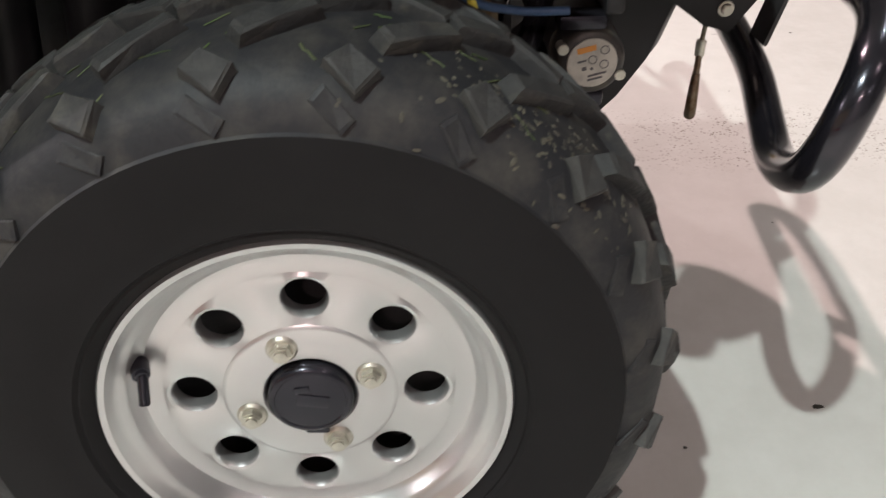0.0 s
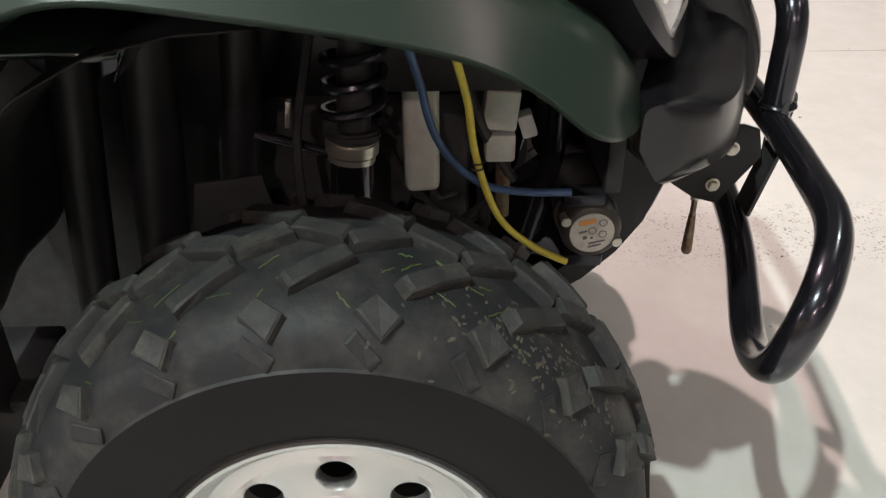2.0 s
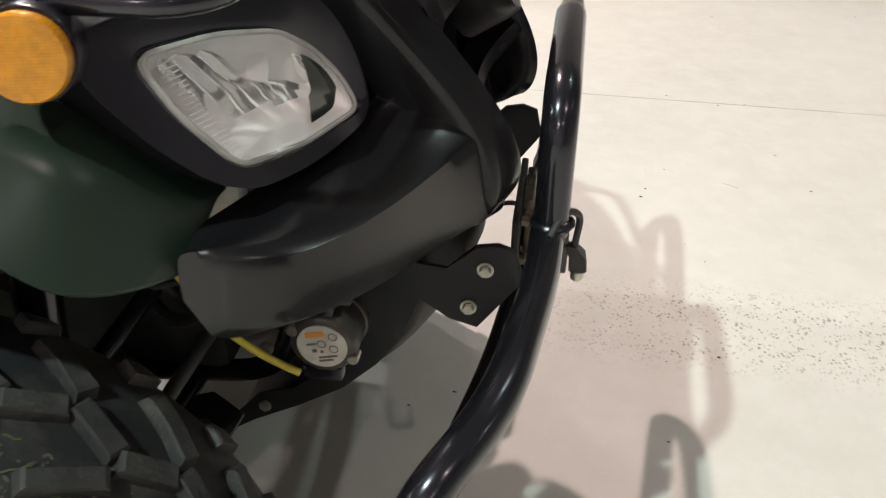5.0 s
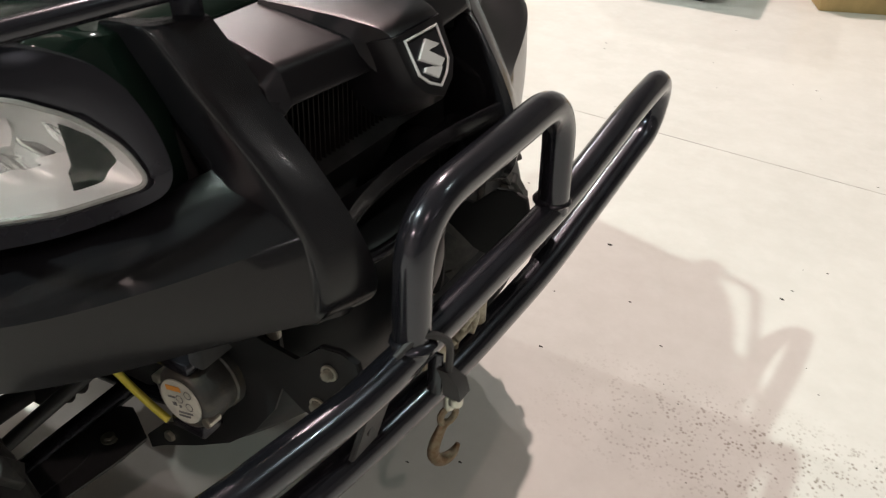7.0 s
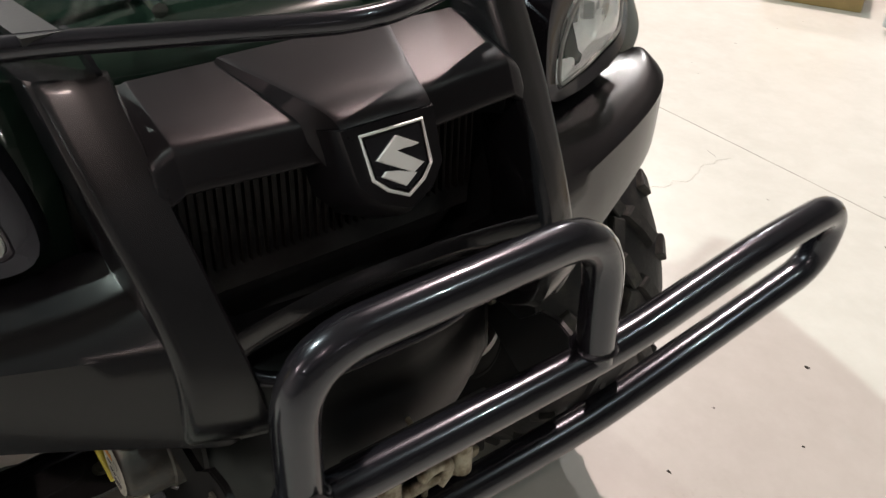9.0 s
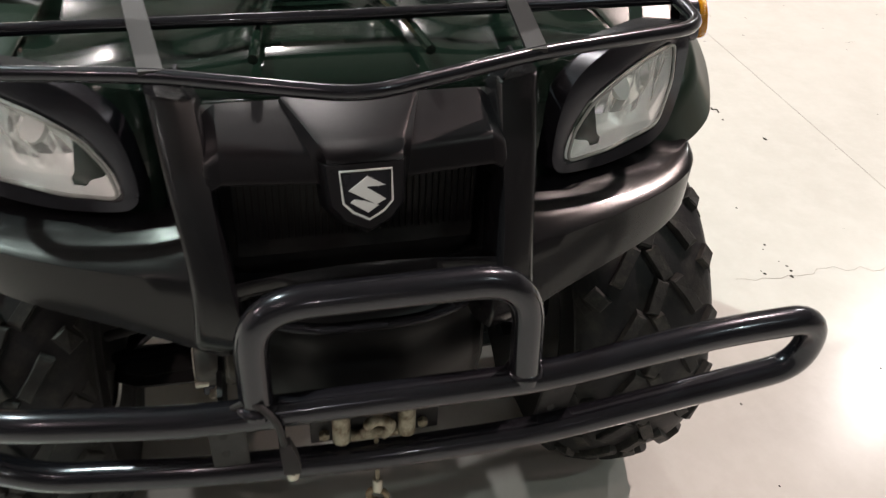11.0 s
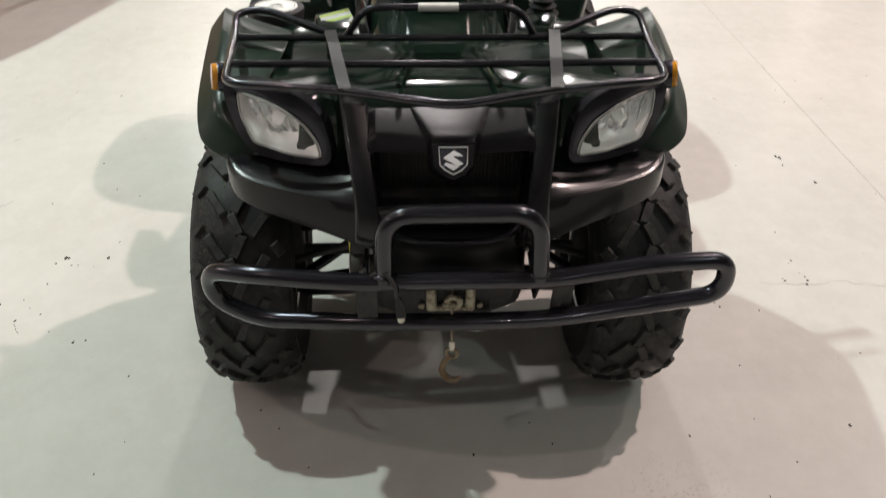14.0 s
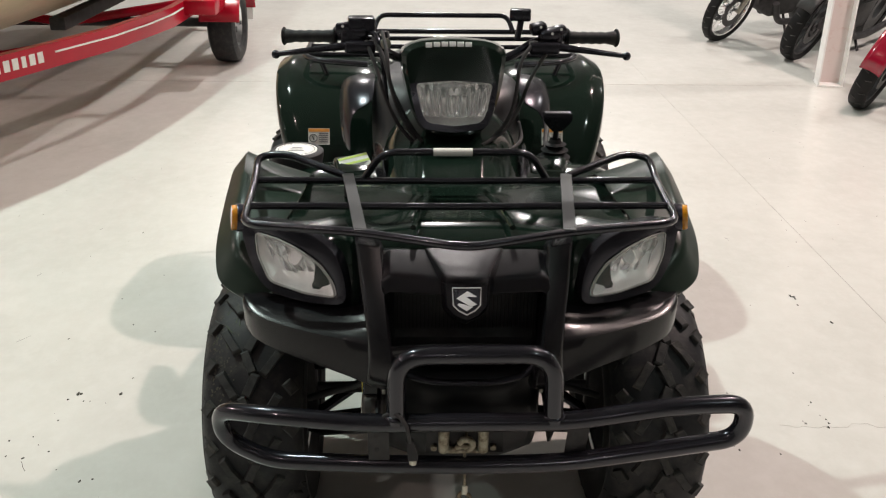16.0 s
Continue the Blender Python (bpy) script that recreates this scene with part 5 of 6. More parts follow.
# tank cover, seat and cap
rows = []
for x, w, z, low in ((.02, .105, .835, .80), (-.05, .128, .850, .80), (-.11, .147, .874, .79), (-.17, .165, .900, .77), (-.26, .178, .932, .74), (-.36, .178, .955, .70), (-.46, .165, .945, .68), (-.55, .14, .90, .66)):
    h = z - low
    rows.append([(x, a * w, low + b * h) for a, b in ((-1.06, 0), (-1.02, .45), (-.86, .80), (-.50, .965), (0, 1), (.50, .965), (.86, .80), (1.02, .45), (1.06, 0))])
tank = part("tank_cover", loft(rows), GREEN, quad, "glossy dark green tank cover", 60)
soften(tank, 2, 0.004)
for s in SIDES:
    bm = loft([flank([(-.12, -.150, .80), (-.16, -.172, .868), (-.22, -.168, .885)], s), flank([(-.16, -.205, .70), (-.22, -.206, .80), (-.32, -.195, .865)], s), flank([(-.30, -.215, .62), (-.36, -.214, .74), (-.44, -.198, .83)], s)])
    panel = part("side_panel", bm, SMOOTH_PLASTIC, quad, "glossy dark side panel below the tank", 60)
    soften(panel, 2, 0.004)
rows = []
for x, w, z in ((-.46, .13, .90), (-.50, .185, .955), (-.60, .215, .985), (-.76, .215, .955), (-.92, .20, .93), (-1.06, .19, .925), (-1.14, .17, .90)):
    rows.append([(x, -w, .74), (x, -w * 1.02, z - .05), (x, -w * .88, z - .012), (x, -w * .4, z), (x, w * .4, z), (x, w * .88, z - .012), (x, w * 1.02, z - .05), (x, w, .74)])
seat = part("seat", loft(rows, False), SEAT, quad, "black vinyl saddle seat", 60)
soften(seat, 2)

for s in SIDES:
    bm = loft([flank(r, s) for r in ([(-.52, -.20, .90), (-.53, -.255, .89), (-.52, -.275, .84), (-.48, -.262, .76)], [(-.62, -.20, .962), (-.62, -.275, .948), (-.60, -.308, .90), (-.56, -.298, .78)],
                                     [(-.82, -.20, .93), (-.82, -.30, .92), (-.82, -.325, .88), (-.80, -.315, .75)])])
    soften(part("seat_side", bm, SMOOTH_PLASTIC, quad, "glossy black panel beside the seat", 60), 2, .004)
    soften(part("side_box", box((0.13, 0.10, 0.09), (-.245, .243 * s, .784), .018, (0, 4, -10 * s), seg=3), GREEN, quad, "dark green raised block on the side deck"), 0)
# side decks behind the front fenders with the cap, the gear lever and stickers
for s in SIDES:
    bm = loft([[(x, .16 * s, z + .01), (x, .26 * s, z + .012), (x, .40 * s, z), (x, .44 * s, z - .04)] for x, z in ((-.14, .80), (-.20, .815), (-.30, .81), (-.38, .78), (-.42, .68), (-.44, .50))])
    deck = part("side_deck", bm, GREEN, quad, "glossy dark green side deck", 60)
    soften(deck, 1, 0.004)
cap = part("storage_cap", spin([(0.0, -.02), (.062, -.02), (.066, .0), (.069, .012), (.069, .022), (.064, .026), (.056, .027), (.054, .0245), (0.0, .0245)], 40,
                               m=Matrix.Translation((-.325, -.395, .812)) @ Matrix.Rotation(math.pi / 2, 4, "X")), DULL, quad, "round black screw cap with a silver label")
part("cap_label", spin([(0.053, .0245), (.053, .0262), (0.0, .0262)], 40, m=Matrix.Translation((-.325, -.395, .812)) @ Matrix.Rotation(math.pi / 2, 4, "X")), WHITE, cap, "round silver label with unreadable print")
bm = bmesh.new()
for k in range(30):
    a = k * 2 * math.pi / 30
    box((0.0016, 0.006, 0.0006), (-.325 + .046 * math.cos(a), -.395 + .046 * math.sin(a), .8387), turn=(0, 0, math.degrees(a)), bm=bm)
for k in range(3):
    box((0.003, 0.04 - .008 * k, 0.0006), (-.315 - .012 * k, -.395, .8387), bm=bm)
part("cap_print", bm, INK, cap)
lever = part("gear_lever", rod((-.36, .275, .80), (-.34, .275, .905), 0.0075, 12), SMOOTH_PLASTIC, quad, "black T-shaped gear lever with a rubber boot")
part("lever_knob", loft([[(-.34 + a * w, .275 + b * d, z) for a, b in ((-1, -1), (1, -1), (1, 1), (-1, 1))] for w, d, z in ((.008, .012, .885), (.012, .03, .905), (.013, .037, .915), (.013, .037, .928), (.010, .033, .934))], True, True), SMOOTH_PLASTIC, lever, "flat black lever knob")
part("lever_boot", spin([(0.014, 0), (0.018, -.010), (0.030, -.014), (0.022, -.022), (0.036, -.030), (0.028, -.038), (0.042, -.048), (0.036, -.056), (0.046, -.066)], 28,
                        m=Matrix.Translation((-.352, .275, .860)) @ Matrix.Rotation(math.pi / 2, 4, "X") @ Matrix.Diagonal((1, 1, 1, 1))), SIDEWALL, lever, "folded black rubber boot")
m = facing((-.245, -.242, .832), (.35, -.05, .93), (1, 0, 0))
sticker = part("tank_sticker", box((0.075, 0.05, 0.0012), (0, 0, 0)), WHITE, quad, "white and lime sticker with unreadable print")
sticker.matrix_basis = m @ Matrix.Rotation(0.3, 4, "Z")
for k, y in enumerate((-.019, .004)):
    part("sticker_stripe", box((0.074, 0.008, 0.0008), (0, y, 0.0011)), LIME, sticker)
bm = bmesh.new()
for k in range(3):
    box((0.05 - .01 * k, 0.002, 0.0006), (-.005, .012 + .004 * k, 0.0011), bm=bm)
part("sticker_print", bm, INK, sticker)

# rear fenders, rear rack and labels
for s in SIDES:
    rows = []
    for x, z, w, droop in ((-.66, .36, .32, .02), (-.79, .41, .36, .02), (-.84, .55, .44, .03), (-.90, .70, .50, .04), (-.98, .82, .53, .05), (-1.10, .872, .545, .06), (-1.25, .882, .55, .07), (-1.42, .868, .55, .07), (-1.55, .82, .54, .08)):
        rows.append([(x, .14 * s, z - .06), (x, .19 * s, z - .01), (x, .28 * s, z + .002), (x, w * .80 * s, z), (x, w * .93 * s, z + .004), (x, (w + .008) * s, z - .018), (x - .004, (w + .012) * s, z - droop - .02)])
    fender = part("rear_fender", loft(rows), GREEN, quad, "glossy dark green rear fender", 60)
    crease_lines(fender, 7, {3: 0.6, 4: 0.75, 5: 0.75})
    soften(fender, 2, 0.004)
    m = facing((-.893, .395 * s + (.0 if s < 0 else -.04), .700), (.93, 0, .37))
    warn = part("warning_label", box((0.068, 0.052, 0.001), (0, 0, 0.006)), WHITE, quad, "white warning label with an orange band")
    warn.matrix_basis = m
    part("label_band", box((0.066, 0.010, 0.0008), (0, .020, 0.0071)), ORANGE, warn)
    bm = bmesh.new()
    tube([(-.018 + .012 * math.cos(k * .4189), -.005 + .012 * math.sin(k * .4189), .0072) for k in range(15)], 0.0015, 6, True, bm=bm)
    box((0.004, 0.014, 0.0006), (-.018, -.005, 0.0074), turn=(0, 0, 20), bm=bm)
    for k in range(5):
        box((0.030, 0.0022, 0.0006), (.014, .009 - .0065 * k, 0.0073), bm=bm)
    part("label_print", bm, INK, warn)
rear = part("rear_rack", tube([(-1.02, -.24, .905), (-1.04, -.40, .912), (-1.10, -.455, .915), (-1.50, -.45, .912), (-1.58, -.38, .910), (-1.58, .38, .910), (-1.50, .45, .912), (-1.10, .455, .915), (-1.04, .40, .912), (-1.02, .24, .905)],
                              0.0095, 12, rad=0.06), TUBE, quad, "black steel tube rear carrier rack")
for x in (-1.14, -1.28, -1.43):
    part("rack_bar", tube([(x, -.45, .912), (x, .45, .912)], 0.008, 10), TUBE, rear)
part("rack_loop", tube([(-1.57, -.24, .915), (-1.60, -.22, .968), (-1.60, .27, .968), (-1.57, .29, .915)], 0.0095, 12, rad=0.04), TUBE, rear)
for s in SIDES:
    for x in (-1.08, -1.45):
        part("rack_foot", rod((x, .40 * s, .912), (x, .38 * s, .86), 0.009, 10), TUBE, rear)
    part("footboard", box((0.52, 0.14, 0.02), (-.62, .275 * s, .335), 0.006), DULL, quad, "black ribbed footboard")
part("tail_body", box((0.66, 0.34, 0.30), (-1.25, 0, .70), 0.03), DULL, quad)

# ---- what stands round the bike ----
def spoked_wheel(bm_list, r, w):
    tyre, metal = bm_list
    spin([(r * .80, -w * .32), (r * .84, -w * .44), (r * .92, -w * .48), (r * .975, -w * .36), (r, 0), (r * .975, w * .36), (r * .92, w * .48), (r * .84, w * .44), (r * .80, w * .32)], 40, tyre)
    spin([(r * .81, -w * .34), (r * .77, -w * .30), (r * .76, 0), (r * .77, w * .30), (r * .81, w * .34)], 40, metal)


def motorcycle(paint, spokes, fat, at, turn, label, guard=28):
    """A parked motorcycle, front wheel at its own origin, heading along +x."""
    bike = thing("motorcycle", label, "motorcycle", "parked motorcycles", pose(*at, 0, 0, turn) @ pose(0, 0, 0, -20, 0, 0))
    r = 0.31
    tyre, rim = bmesh.new(), bmesh.new()
    spoked_wheel((tyre, rim), r, fat)
    if not spokes:
        for k in range(5):
            a = k * 2 * math.pi / 5
            loft([[(c * math.cos(a) - d * math.sin(a), h, c * math.sin(a) + d * math.cos(a)) for d, h in ((-e, -.014), (e, -.014), (e, .014), (-e, .014))] for c, e in ((.03, .022), (r * .45, .014), (r * .78, .020))], True, False, rim)
    spin([(0.0, -.06), (.035, -.06), (.04, -.03), (.04, .03), (.035, .06), (0.0, .06)], 20, rim)
    wheel = part("front_wheel", rim, CHROME if spokes else GREY_PLATE, bike, "chrome spoked wheel" if spokes else "dark cast wheel")
    wheel.location = (0, 0, r)
    for k in range(28 if spokes else 0):
        a = k * 2 * math.pi / 28
        s = 1 if k % 2 else -1
        part("spoke", rod((0.03 * math.cos(a + .5 * s), .03 * s, 0.03 * math.sin(a + .5 * s)), (r * .77 * math.cos(a), 0, r * .77 * math.sin(a)), 0.0022, 5), CHROME, wheel)
    part("tyre", tyre, SIDEWALL, wheel, "black road tyre")
    for k in range(36):
        a, lean = k * 2 * math.pi / 36, (1 if k % 2 else -1)
        pts = [(r * 1.002 * math.cos(a + .05 * f), lean * fat * .40 * f, r * (1.002 - .030 * f * f) * math.sin(a + .05 * f)) for f in (.08, .35, .6, .85)]
        part("tread_groove", tube([(x * (1 - .030 * (abs(y) / (fat * .40)) ** 2), y, z) for x, y, z in pts], .0035, 4), TYRE_LINE, wheel)
    for s in SIDES:
        part("brake_disc", spin([(.09, s * .05), (.09, s * .054), (.145, s * .054), (.145, s * .05), (.09, s * .05)], 36), GREY_PLATE, wheel)
    rear = part("rear_wheel", spin([(.10, -.05), (.24, -.05), (.24, .05), (.10, .05), (.10, -.05)], 36), GREY_PLATE, bike)
    rear.location = (-1.42, 0, .31)
    t2 = bmesh.new()
    spin([(.24, -.06), (.27, -.075), (.30, -.05), (.31, 0), (.30, .05), (.27, .075), (.24, .06)], 40, t2)
    part("tyre", t2, RUBBER, rear)
    for s in SIDES:
        part("fork_leg", rod((0.0, .085 * s, .31), (-.13, .085 * s, .62), .024, 14), STEEL if spokes else DULL, bike, "fork leg")
        part("fork_tube", rod((-.12, .085 * s, .60), (-.24, .085 * s, .92), .019, 14), CHROME, bike)
    bm = loft([[((r + .03) * math.cos(a), y, r + (r + .03) * math.sin(a) + (.012 * (1 - (y / .07) ** 2))) for y in (-.07, -.045, 0, .045, .07)] for a in [radians(guard + 15 * k) for k in range(10)]])
    soften(part("front_mudguard", bm, paint, bike, "painted front mudguard", 60), 0, 0.004)
    part("engine", box((.46, .30, .36), (-.68, 0, .42), .05, seg=3), DULL, bike, "dark engine block")
    for k in range(7):
        part("cooling_fin", box((.22, .33, .008), (-.60, 0, .52 + .018 * k), .003), GREY_PLATE, bike)
    part("exhaust", tube([(-.45, .16, .40), (-.55, .19, .22), (-.9, .2, .20), (-1.5, .21, .30)], .03, 14, rad=.1), DULL, bike)
    part("frame_tube", tube([(-.25, 0, .90), (-.42, 0, .45), (-.5, 0, .22), (-1.0, 0, .22), (-1.1, 0, .62)], .02, 10, rad=.08), DULL, bike)
    bm = loft([[(x, w * math.cos(a), z + h * math.sin(a)) for a in [radians(-20 + 27.5 * k) for k in range(9)]] for x, w, z, h in ((-.30, .05, .80, .06), (-.40, .13, .80, .14), (-.62, .15, .80, .15), (-.82, .10, .80, .08), (-.88, .05, .80, .04))])
    soften(part("fuel_tank", bm, paint, bike, "painted fuel tank", 60), 1)
    part("seat", box((.62, .24, .09), (-1.15, 0, .76), .035, (0, -4, 0), seg=3), SEAT, bike)
    part("handlebar", tube([(-.32, -.36, 1.05), (-.24, -.18, 1.02), (-.24, .18, 1.02), (-.32, .36, 1.05)], .013, 10, rad=.06), DULL, bike)
    part("headlamp", spin([(0.0, -.02), (.07, -.02), (.085, .0), (.08, .06), (.03, .10), (0.0, .11)], 24, m=Matrix.Translation((-.14, 0, .86)) @ Matrix.Rotation(math.pi / 2, 4, "Z") @ Matrix.Rotation(0, 4, "X")), CHROME, bike)
    part("side_stand", rod((-.75, .12, .24), (-.70, .26, .105), .012, 10), DULL, bike)
    return bike


motorcycle(SMOOTH_PLASTIC, True, .10, (-6.30, 2.59, 0), -52, "black motorcycle with a chrome spoked front wheel on the floor")
motorcycle(GREY_PLATE, False, .13, (-5.52, 2.99, 0), -45, "dark motorcycle with a wide cast front wheel")
motorcycle(CRIMSON, False, .12, (-3.98, 2.86, 0), -40, "red motorcycle with a cast front wheel beside the post", 2)
motorcycle(SMOOTH_PLASTIC, False, .13, (-5.05, 4.05, 0), -36, "black motorcycle standing behind the white post")

post = thing("steel_post", "white painted steel H-post with worn pink web", "post", m=pose(-4.60, 2.92, 0, 0, 0, -14))
for s in SIDES:
    part("flange", box((0.18, 0.012, 6.8), (0, .08 * s, 3.4)), POST, post)
part("web", box((0.012, 0.148, 6.8), (-.02, 0, 3.4)), POST_WORN, post, "worn pinkish web")
part("base_plate", box((0.19, 0.18, 0.012), (0, 0, .006), .002), POST, post)

trailer = thing("boat_trailer", "red steel boat trailer with white stripe", "trailer")
RAIL = [(-1.2, -2.85, .50), (-2.72, -2.24, .50), (-3.5, -1.94, .50), (-4.25, -1.78, .50), (-5.0, -1.76, .50), (-7.2, -1.76, .50)]


def beam(pts, w, h):
    rows = []
    for i, p in enumerate(pts):
        a, b = Vector(pts[max(i - 1, 0)]), Vector(pts[min(i + 1, len(pts) - 1)])
        d = (b - a).normalized()
        n = Vector((-d.y, d.x, 0)).normalized()
        p = Vector(p)
        rows.append([p + n * x * w / 2 + Vector((0, 0, z * h / 2)) for x, z in ((-1, -1), (1, -1), (1, 1), (-1, 1))])
    return loft(rows, True, True)


part("rail", beam(RAIL, .05, .13), RED, trailer, "glossy red trailer rail")
part("rail", beam([(x, -5.7 - y, z) for x, y, z in RAIL], .05, .13), RED, trailer)
for x, y in ((-3.9, 1.98), (-5.2, 2.14), (-6.6, 2.14)):
    part("cross_beam", tube([(x, -2.85 - y / 2, .47), (x, -2.95, .31), (x, -2.75, .31), (x, -2.85 + y / 2, .47)], .035, 8), RED, trailer)
part("axle", rod((-5.24, -4.1, .30), (-5.24, -1.65, .30), .035, 14), DULL, trailer)
part("stripe", beam([(-3.05, -2.085, .515), (-3.5, -1.912, .515), (-3.9, -1.815, .517), (-4.25, -1.752, .522), (-4.5, -1.742, .526)], .004, .010), WHITE, trailer, "white stripe")
bm = bmesh.new()
for k in range(9):
    f = k / 9
    p = Vector((-2.50, -2.300, .505)) * (1 - f) + Vector((-3.00, -2.104, .505)) * f
    box((.040 if k % 3 else .030, .004, .058), tuple(p), turn=(0, 0, 158), bm=bm)
part("lettering_bars", bm, WHITE, trailer, "plain white lettering bars")
wheel = part("trailer_wheel", spin([(0.0, .045), (.06, .05), (.07, .03), (.12, .02), (.16, .055), (.185, .075), (.19, .06), (.18, -.06), (.1, -.07)], 40), CHROME, trailer, "chrome trailer wheel")
wheel.location = (-5.24, -1.60, .305)
bm = spin([(.183, .075), (.21, .10), (.26, .105), (.295, .085), (.303, .05), (.3045, 0), (.303, -.05), (.295, -.085), (.26, -.105), (.21, -.10), (.183, -.075)], 48)
part("tyre", bm, RUBBER, wheel, "black trailer tyre")
for k in range(5):
    a = k * 2 * math.pi / 5
    part("slot", rod((.125 * math.cos(a), .022, .125 * math.sin(a)), (.125 * math.cos(a), .045, .125 * math.sin(a)), .024, 16), DULL, wheel)
bm = loft([[(-5.24 + .36 * math.cos(a), y, .30 + .36 * math.sin(a)) for y in (-1.74, -1.72, -1.46, -1.44)] for a in [radians(10 + 16 * k) for k in range(11)]])
soften(part("mudguard", bm, RED, trailer, "red trailer mudguard", 60), 0, .006)
part("step_plate", box((.34, .22, .10), (-4.70, -1.64, .52), .008), RED, trailer)
part("mud_flap", box((.012, .22, .20), (-5.62, -1.58, .36), .002), POST, trailer, "white mud flap")
for y in (-2.35, -3.35):
    part("bunk", box((3.2, .10, .08), (-5.4, y, .53), .01), DULL, trailer)

boat = thing("motor_boat", "cream motor boat hull resting on a red trailer", "boat")
rows = []
for x, k, c, b, top in ((-1.0, 1.0, 1.15, .02, 1.5), (-1.5, .74, 1.02, .35, 1.5), (-2.2, .54, .88, .66, 1.5), (-3.0, .44, .82, .86, 1.48), (-4.2, .40, .78, .98, 1.45), (-6.0, .40, .78, 1.02, 1.42), (-7.4, .40, .78, 1.02, 1.42)):
    rows.append([(x, -2.85 - b * 1.08, top), (x, -2.85 - b * 1.02, (c + top) / 2), (x, -2.85 - b, c), (x, -2.85 - b * .5, (k + c) / 2), (x, -2.85, k), (x, -2.85 + b * .5, (k + c) / 2), (x, -2.85 + b, c), (x, -2.85 + b * 1.02, (c + top) / 2), (x, -2.85 + b * 1.08, top)])
soften(part("hull", loft(rows), HULL, boat, "cream and tan hull", 50), 1, .01)
part("deck", loft([[(x, -2.85 - b, 1.42), (x, -2.85 - b * .5, 1.46), (x, -2.85 + b * .5, 1.46), (x, -2.85 + b, 1.42)] for x, b in ((-1.1, .1), (-1.5, .36), (-2.2, .68), (-3.0, .9), (-4.2, 1.02), (-7.3, 1.06))]), WHITE, boat)

crate = thing("storage_crate", "pale blue-grey storage crate on the floor", "crate", m=pose(-.33, 3.02, 0, 0, 0, 6))
part("body", box((.62, .55, .46), (0, 0, .25), .008), CRATE, crate)
part("lid", box((.65, .58, .04), (0, 0, .50), .006), CRATE, crate)
for s in SIDES:
    part("runner", box((.06, .5, .02), (.22 * s, 0, .01)), DULL, crate)
for x, y, a in ((-.98, 2.86, 30), (.46, 3.16, 25)):
    carton = thing("cardboard_box", "brown cardboard box on the floor", "box", "cardboard boxes", pose(x, y, 0, 0, 0, a))
    part("body", box((.36, .26, .30), (0, 0, .15), .004), CARD, carton)
    part("tape", box((.362, .05, .002), (0, 0, .301)), HULL, carton)

JOINT = material("filled_joint", (0.46, 0.44, 0.40), 0.7, vary=0.3, scale=12)
# joints, cracks and crumbs of the floor
tagged(link_mesh("floor_joint", box((.006, 26, .004), (-4.55, 0, -.0014)), JOINT, smooth=False), "thin straight joint in the floor", "floor joint", kind="structure")
tagged(link_mesh("floor_joint", box((38, .003, .004), (-5, 1.60, -.0014)), JOINT, smooth=False), "thin straight joint in the floor", "floor joint", kind="structure")
rnd = random.Random(11)
bm = bmesh.new()
x, y, pts = -.30, .98, []
for k in range(26):
    pts.append((x + rnd.uniform(-.012, .012), y, .0004))
    x, y = x + .004 * math.sin(k * .6), y + .022
tube(pts, .0009, 4, bm=bm, flat=.4)
tagged(link_mesh("floor_crack", bm, JOINT), "fine branching crack in the floor paint", "crack", kind="structure")
bm = bmesh.new()
SPOTS = [(.313, .994, 7), (.339, .59, 5), (.285, .765, 3), (.43, .818, 4), (.692, 1.005, 5), (.819, .428, 4), (-.933, 1.402, 9), (-1.137, 1.342, 10), (-.471, -1.01, 8), (-1.742, -1.302, 6), (.612, -.253, 7),
         (.389, .065, 5), (-.29, 1.12, 8), (-.31, 1.06, 5), (-.33, 1.13, 5)]
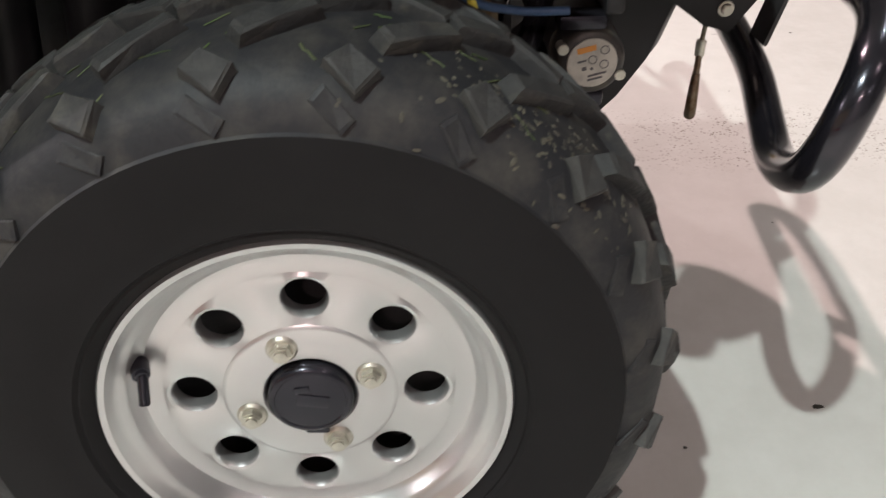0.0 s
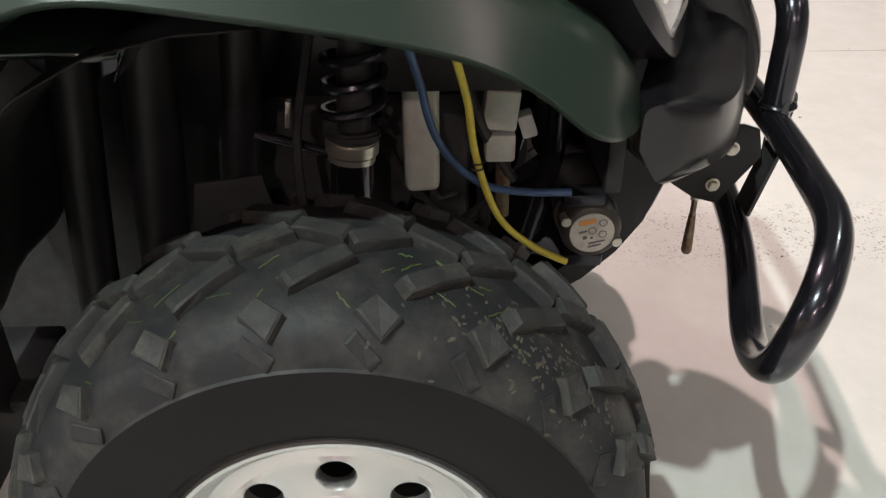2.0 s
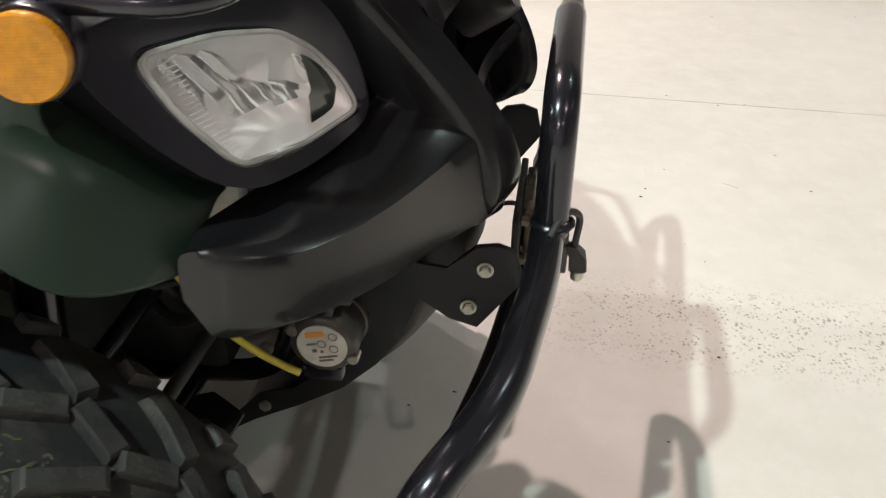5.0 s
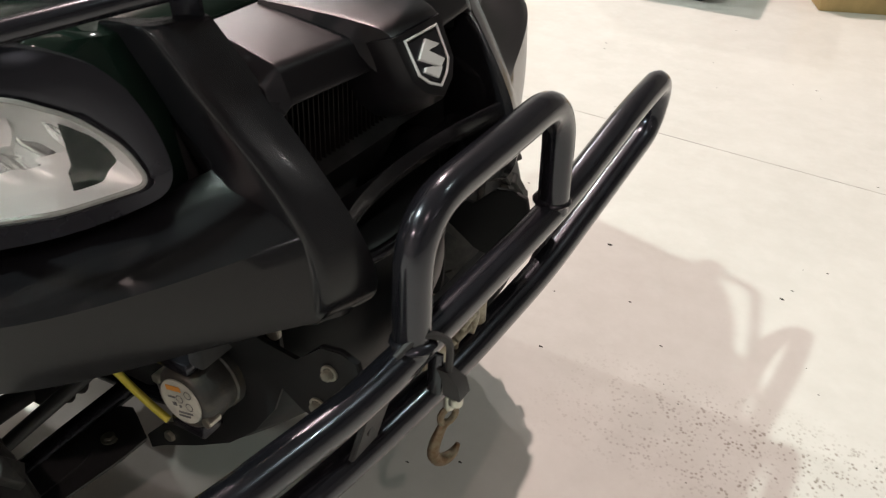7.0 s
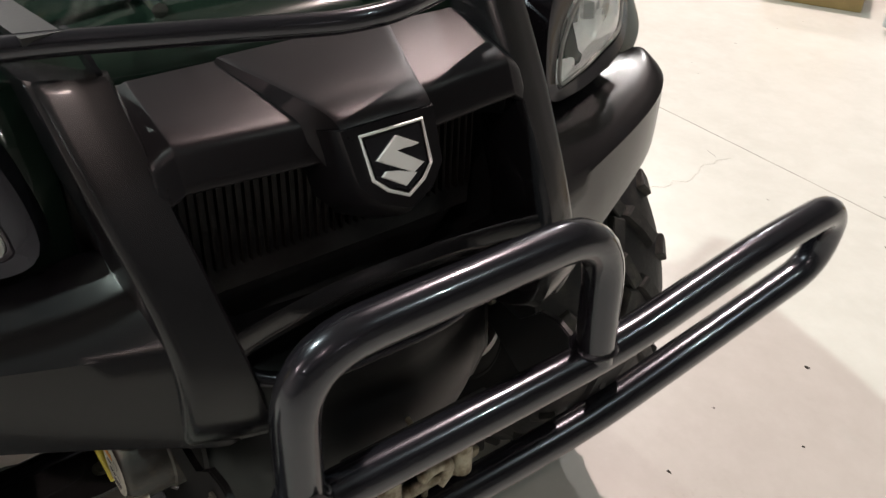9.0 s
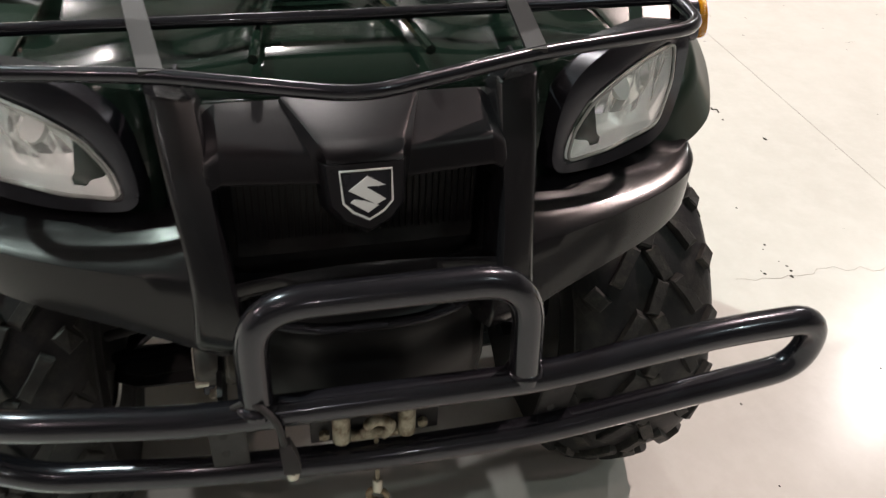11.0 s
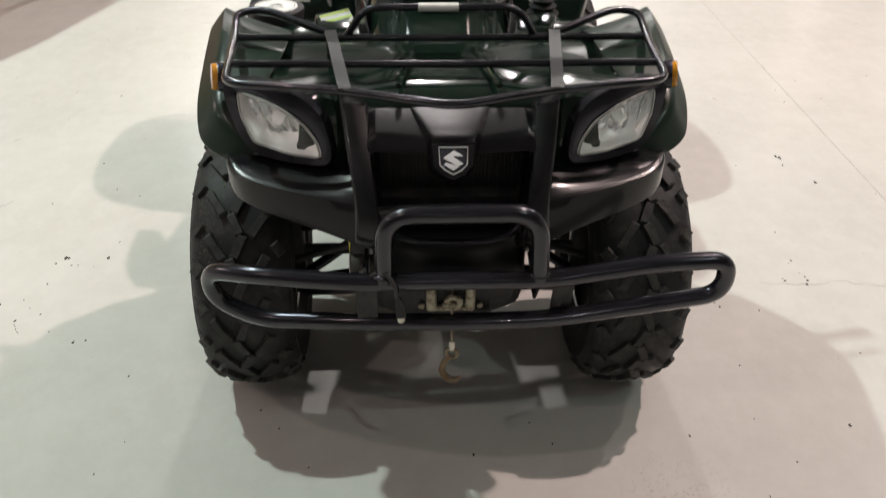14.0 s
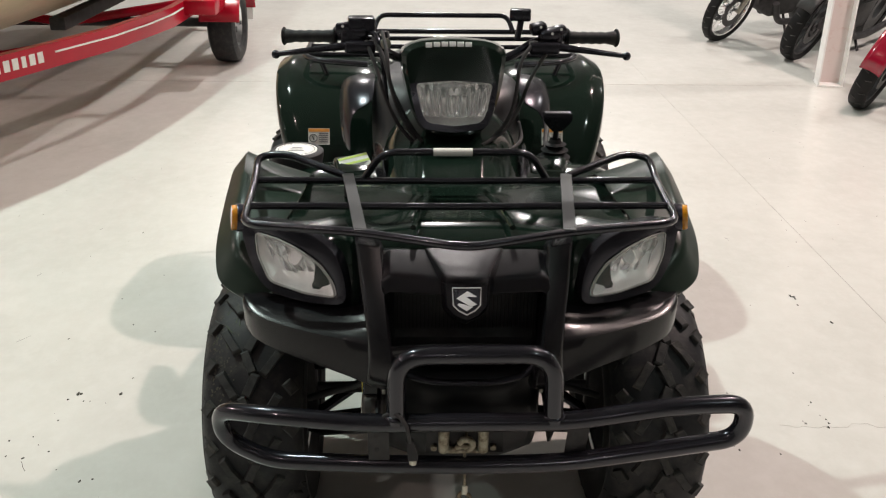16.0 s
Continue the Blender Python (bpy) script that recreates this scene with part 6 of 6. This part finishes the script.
SPOTS += [(-1.11, -1.20, 4), (-0.91, -1.10, 5), (-0.86, -1.01, 4), (-0.81, -1.29, 5), (-0.44, -1.16, 6), (-0.47, -1.14, 9), (-0.47, -1.13, 6), (-0.43, -1.11, 4), (-0.47, -1.01, 8), (-0.43, -1.09, 3), (-0.42, -1.04, 3), (-0.23, -1.25, 5), (-0.25, -1.19, 4), (-0.33, -1.15, 4), (-0.18, -1.12, 5), (-0.15, -1.18, 6), (-0.16, -1.23, 4), (-0.21, -1.16, 3), (-0.05, -0.99, 7), (-0.06, -0.96, 5), (-0.10, -1.07, 3), (-1.14, 1.33, 9), (-1.12, 1.34, 8), (-1.07, 1.33, 7), (-1.15, 1.33, 6), (-0.93, 1.40, 8), (-0.59, 1.13, 4), (-0.42, 1.12, 5), (-0.31, 1.13, 7), (-0.35, 1.12, 3), (-0.18, 0.82, 5), (-0.20, 0.81, 4), (-0.16, 0.93, 5)]
spots = [(x, y, r / 1000) for x, y, r in SPOTS] + [(rnd.uniform(-4, 1.6), rnd.uniform(-2.4, 2.6), rnd.uniform(.0012, .0042)) for k in range(280)]
for x, y, r in spots:
    if abs(y) < .6 and -1.7 < x < .2:
        continue
    a = rnd.uniform(0, 6.28)
    n = 6
    low = [bm.verts.new((x + r * rnd.uniform(.5, 1.5) * math.cos(a + k), y + r * rnd.uniform(.4, .9) * math.sin(a + k), .0003)) for k in range(n)]
    top = bm.verts.new((x, y, r * .35))
    for k in range(n):
        bm.faces.new((low[k], low[(k + 1) % n], top))
for k in range(16):
    x, y, a, q = rnd.uniform(-3, 1.5), rnd.choice((-1, 1)) * rnd.uniform(.7, 2.2), rnd.uniform(0, 3.1), rnd.uniform(.02, .06)
    tube([(x + q * f * math.cos(a), y + q * f * math.sin(a) + rnd.uniform(-.002, .002), .0002) for f in (0, .3, .6, 1)], .0007, 4, bm=bm, flat=.4)
tagged(link_mesh("floor_crumbs", bm, CRUMB, smooth=False), "dark crumbs and flakes of dirt on the floor", "dirt", kind="stuff")
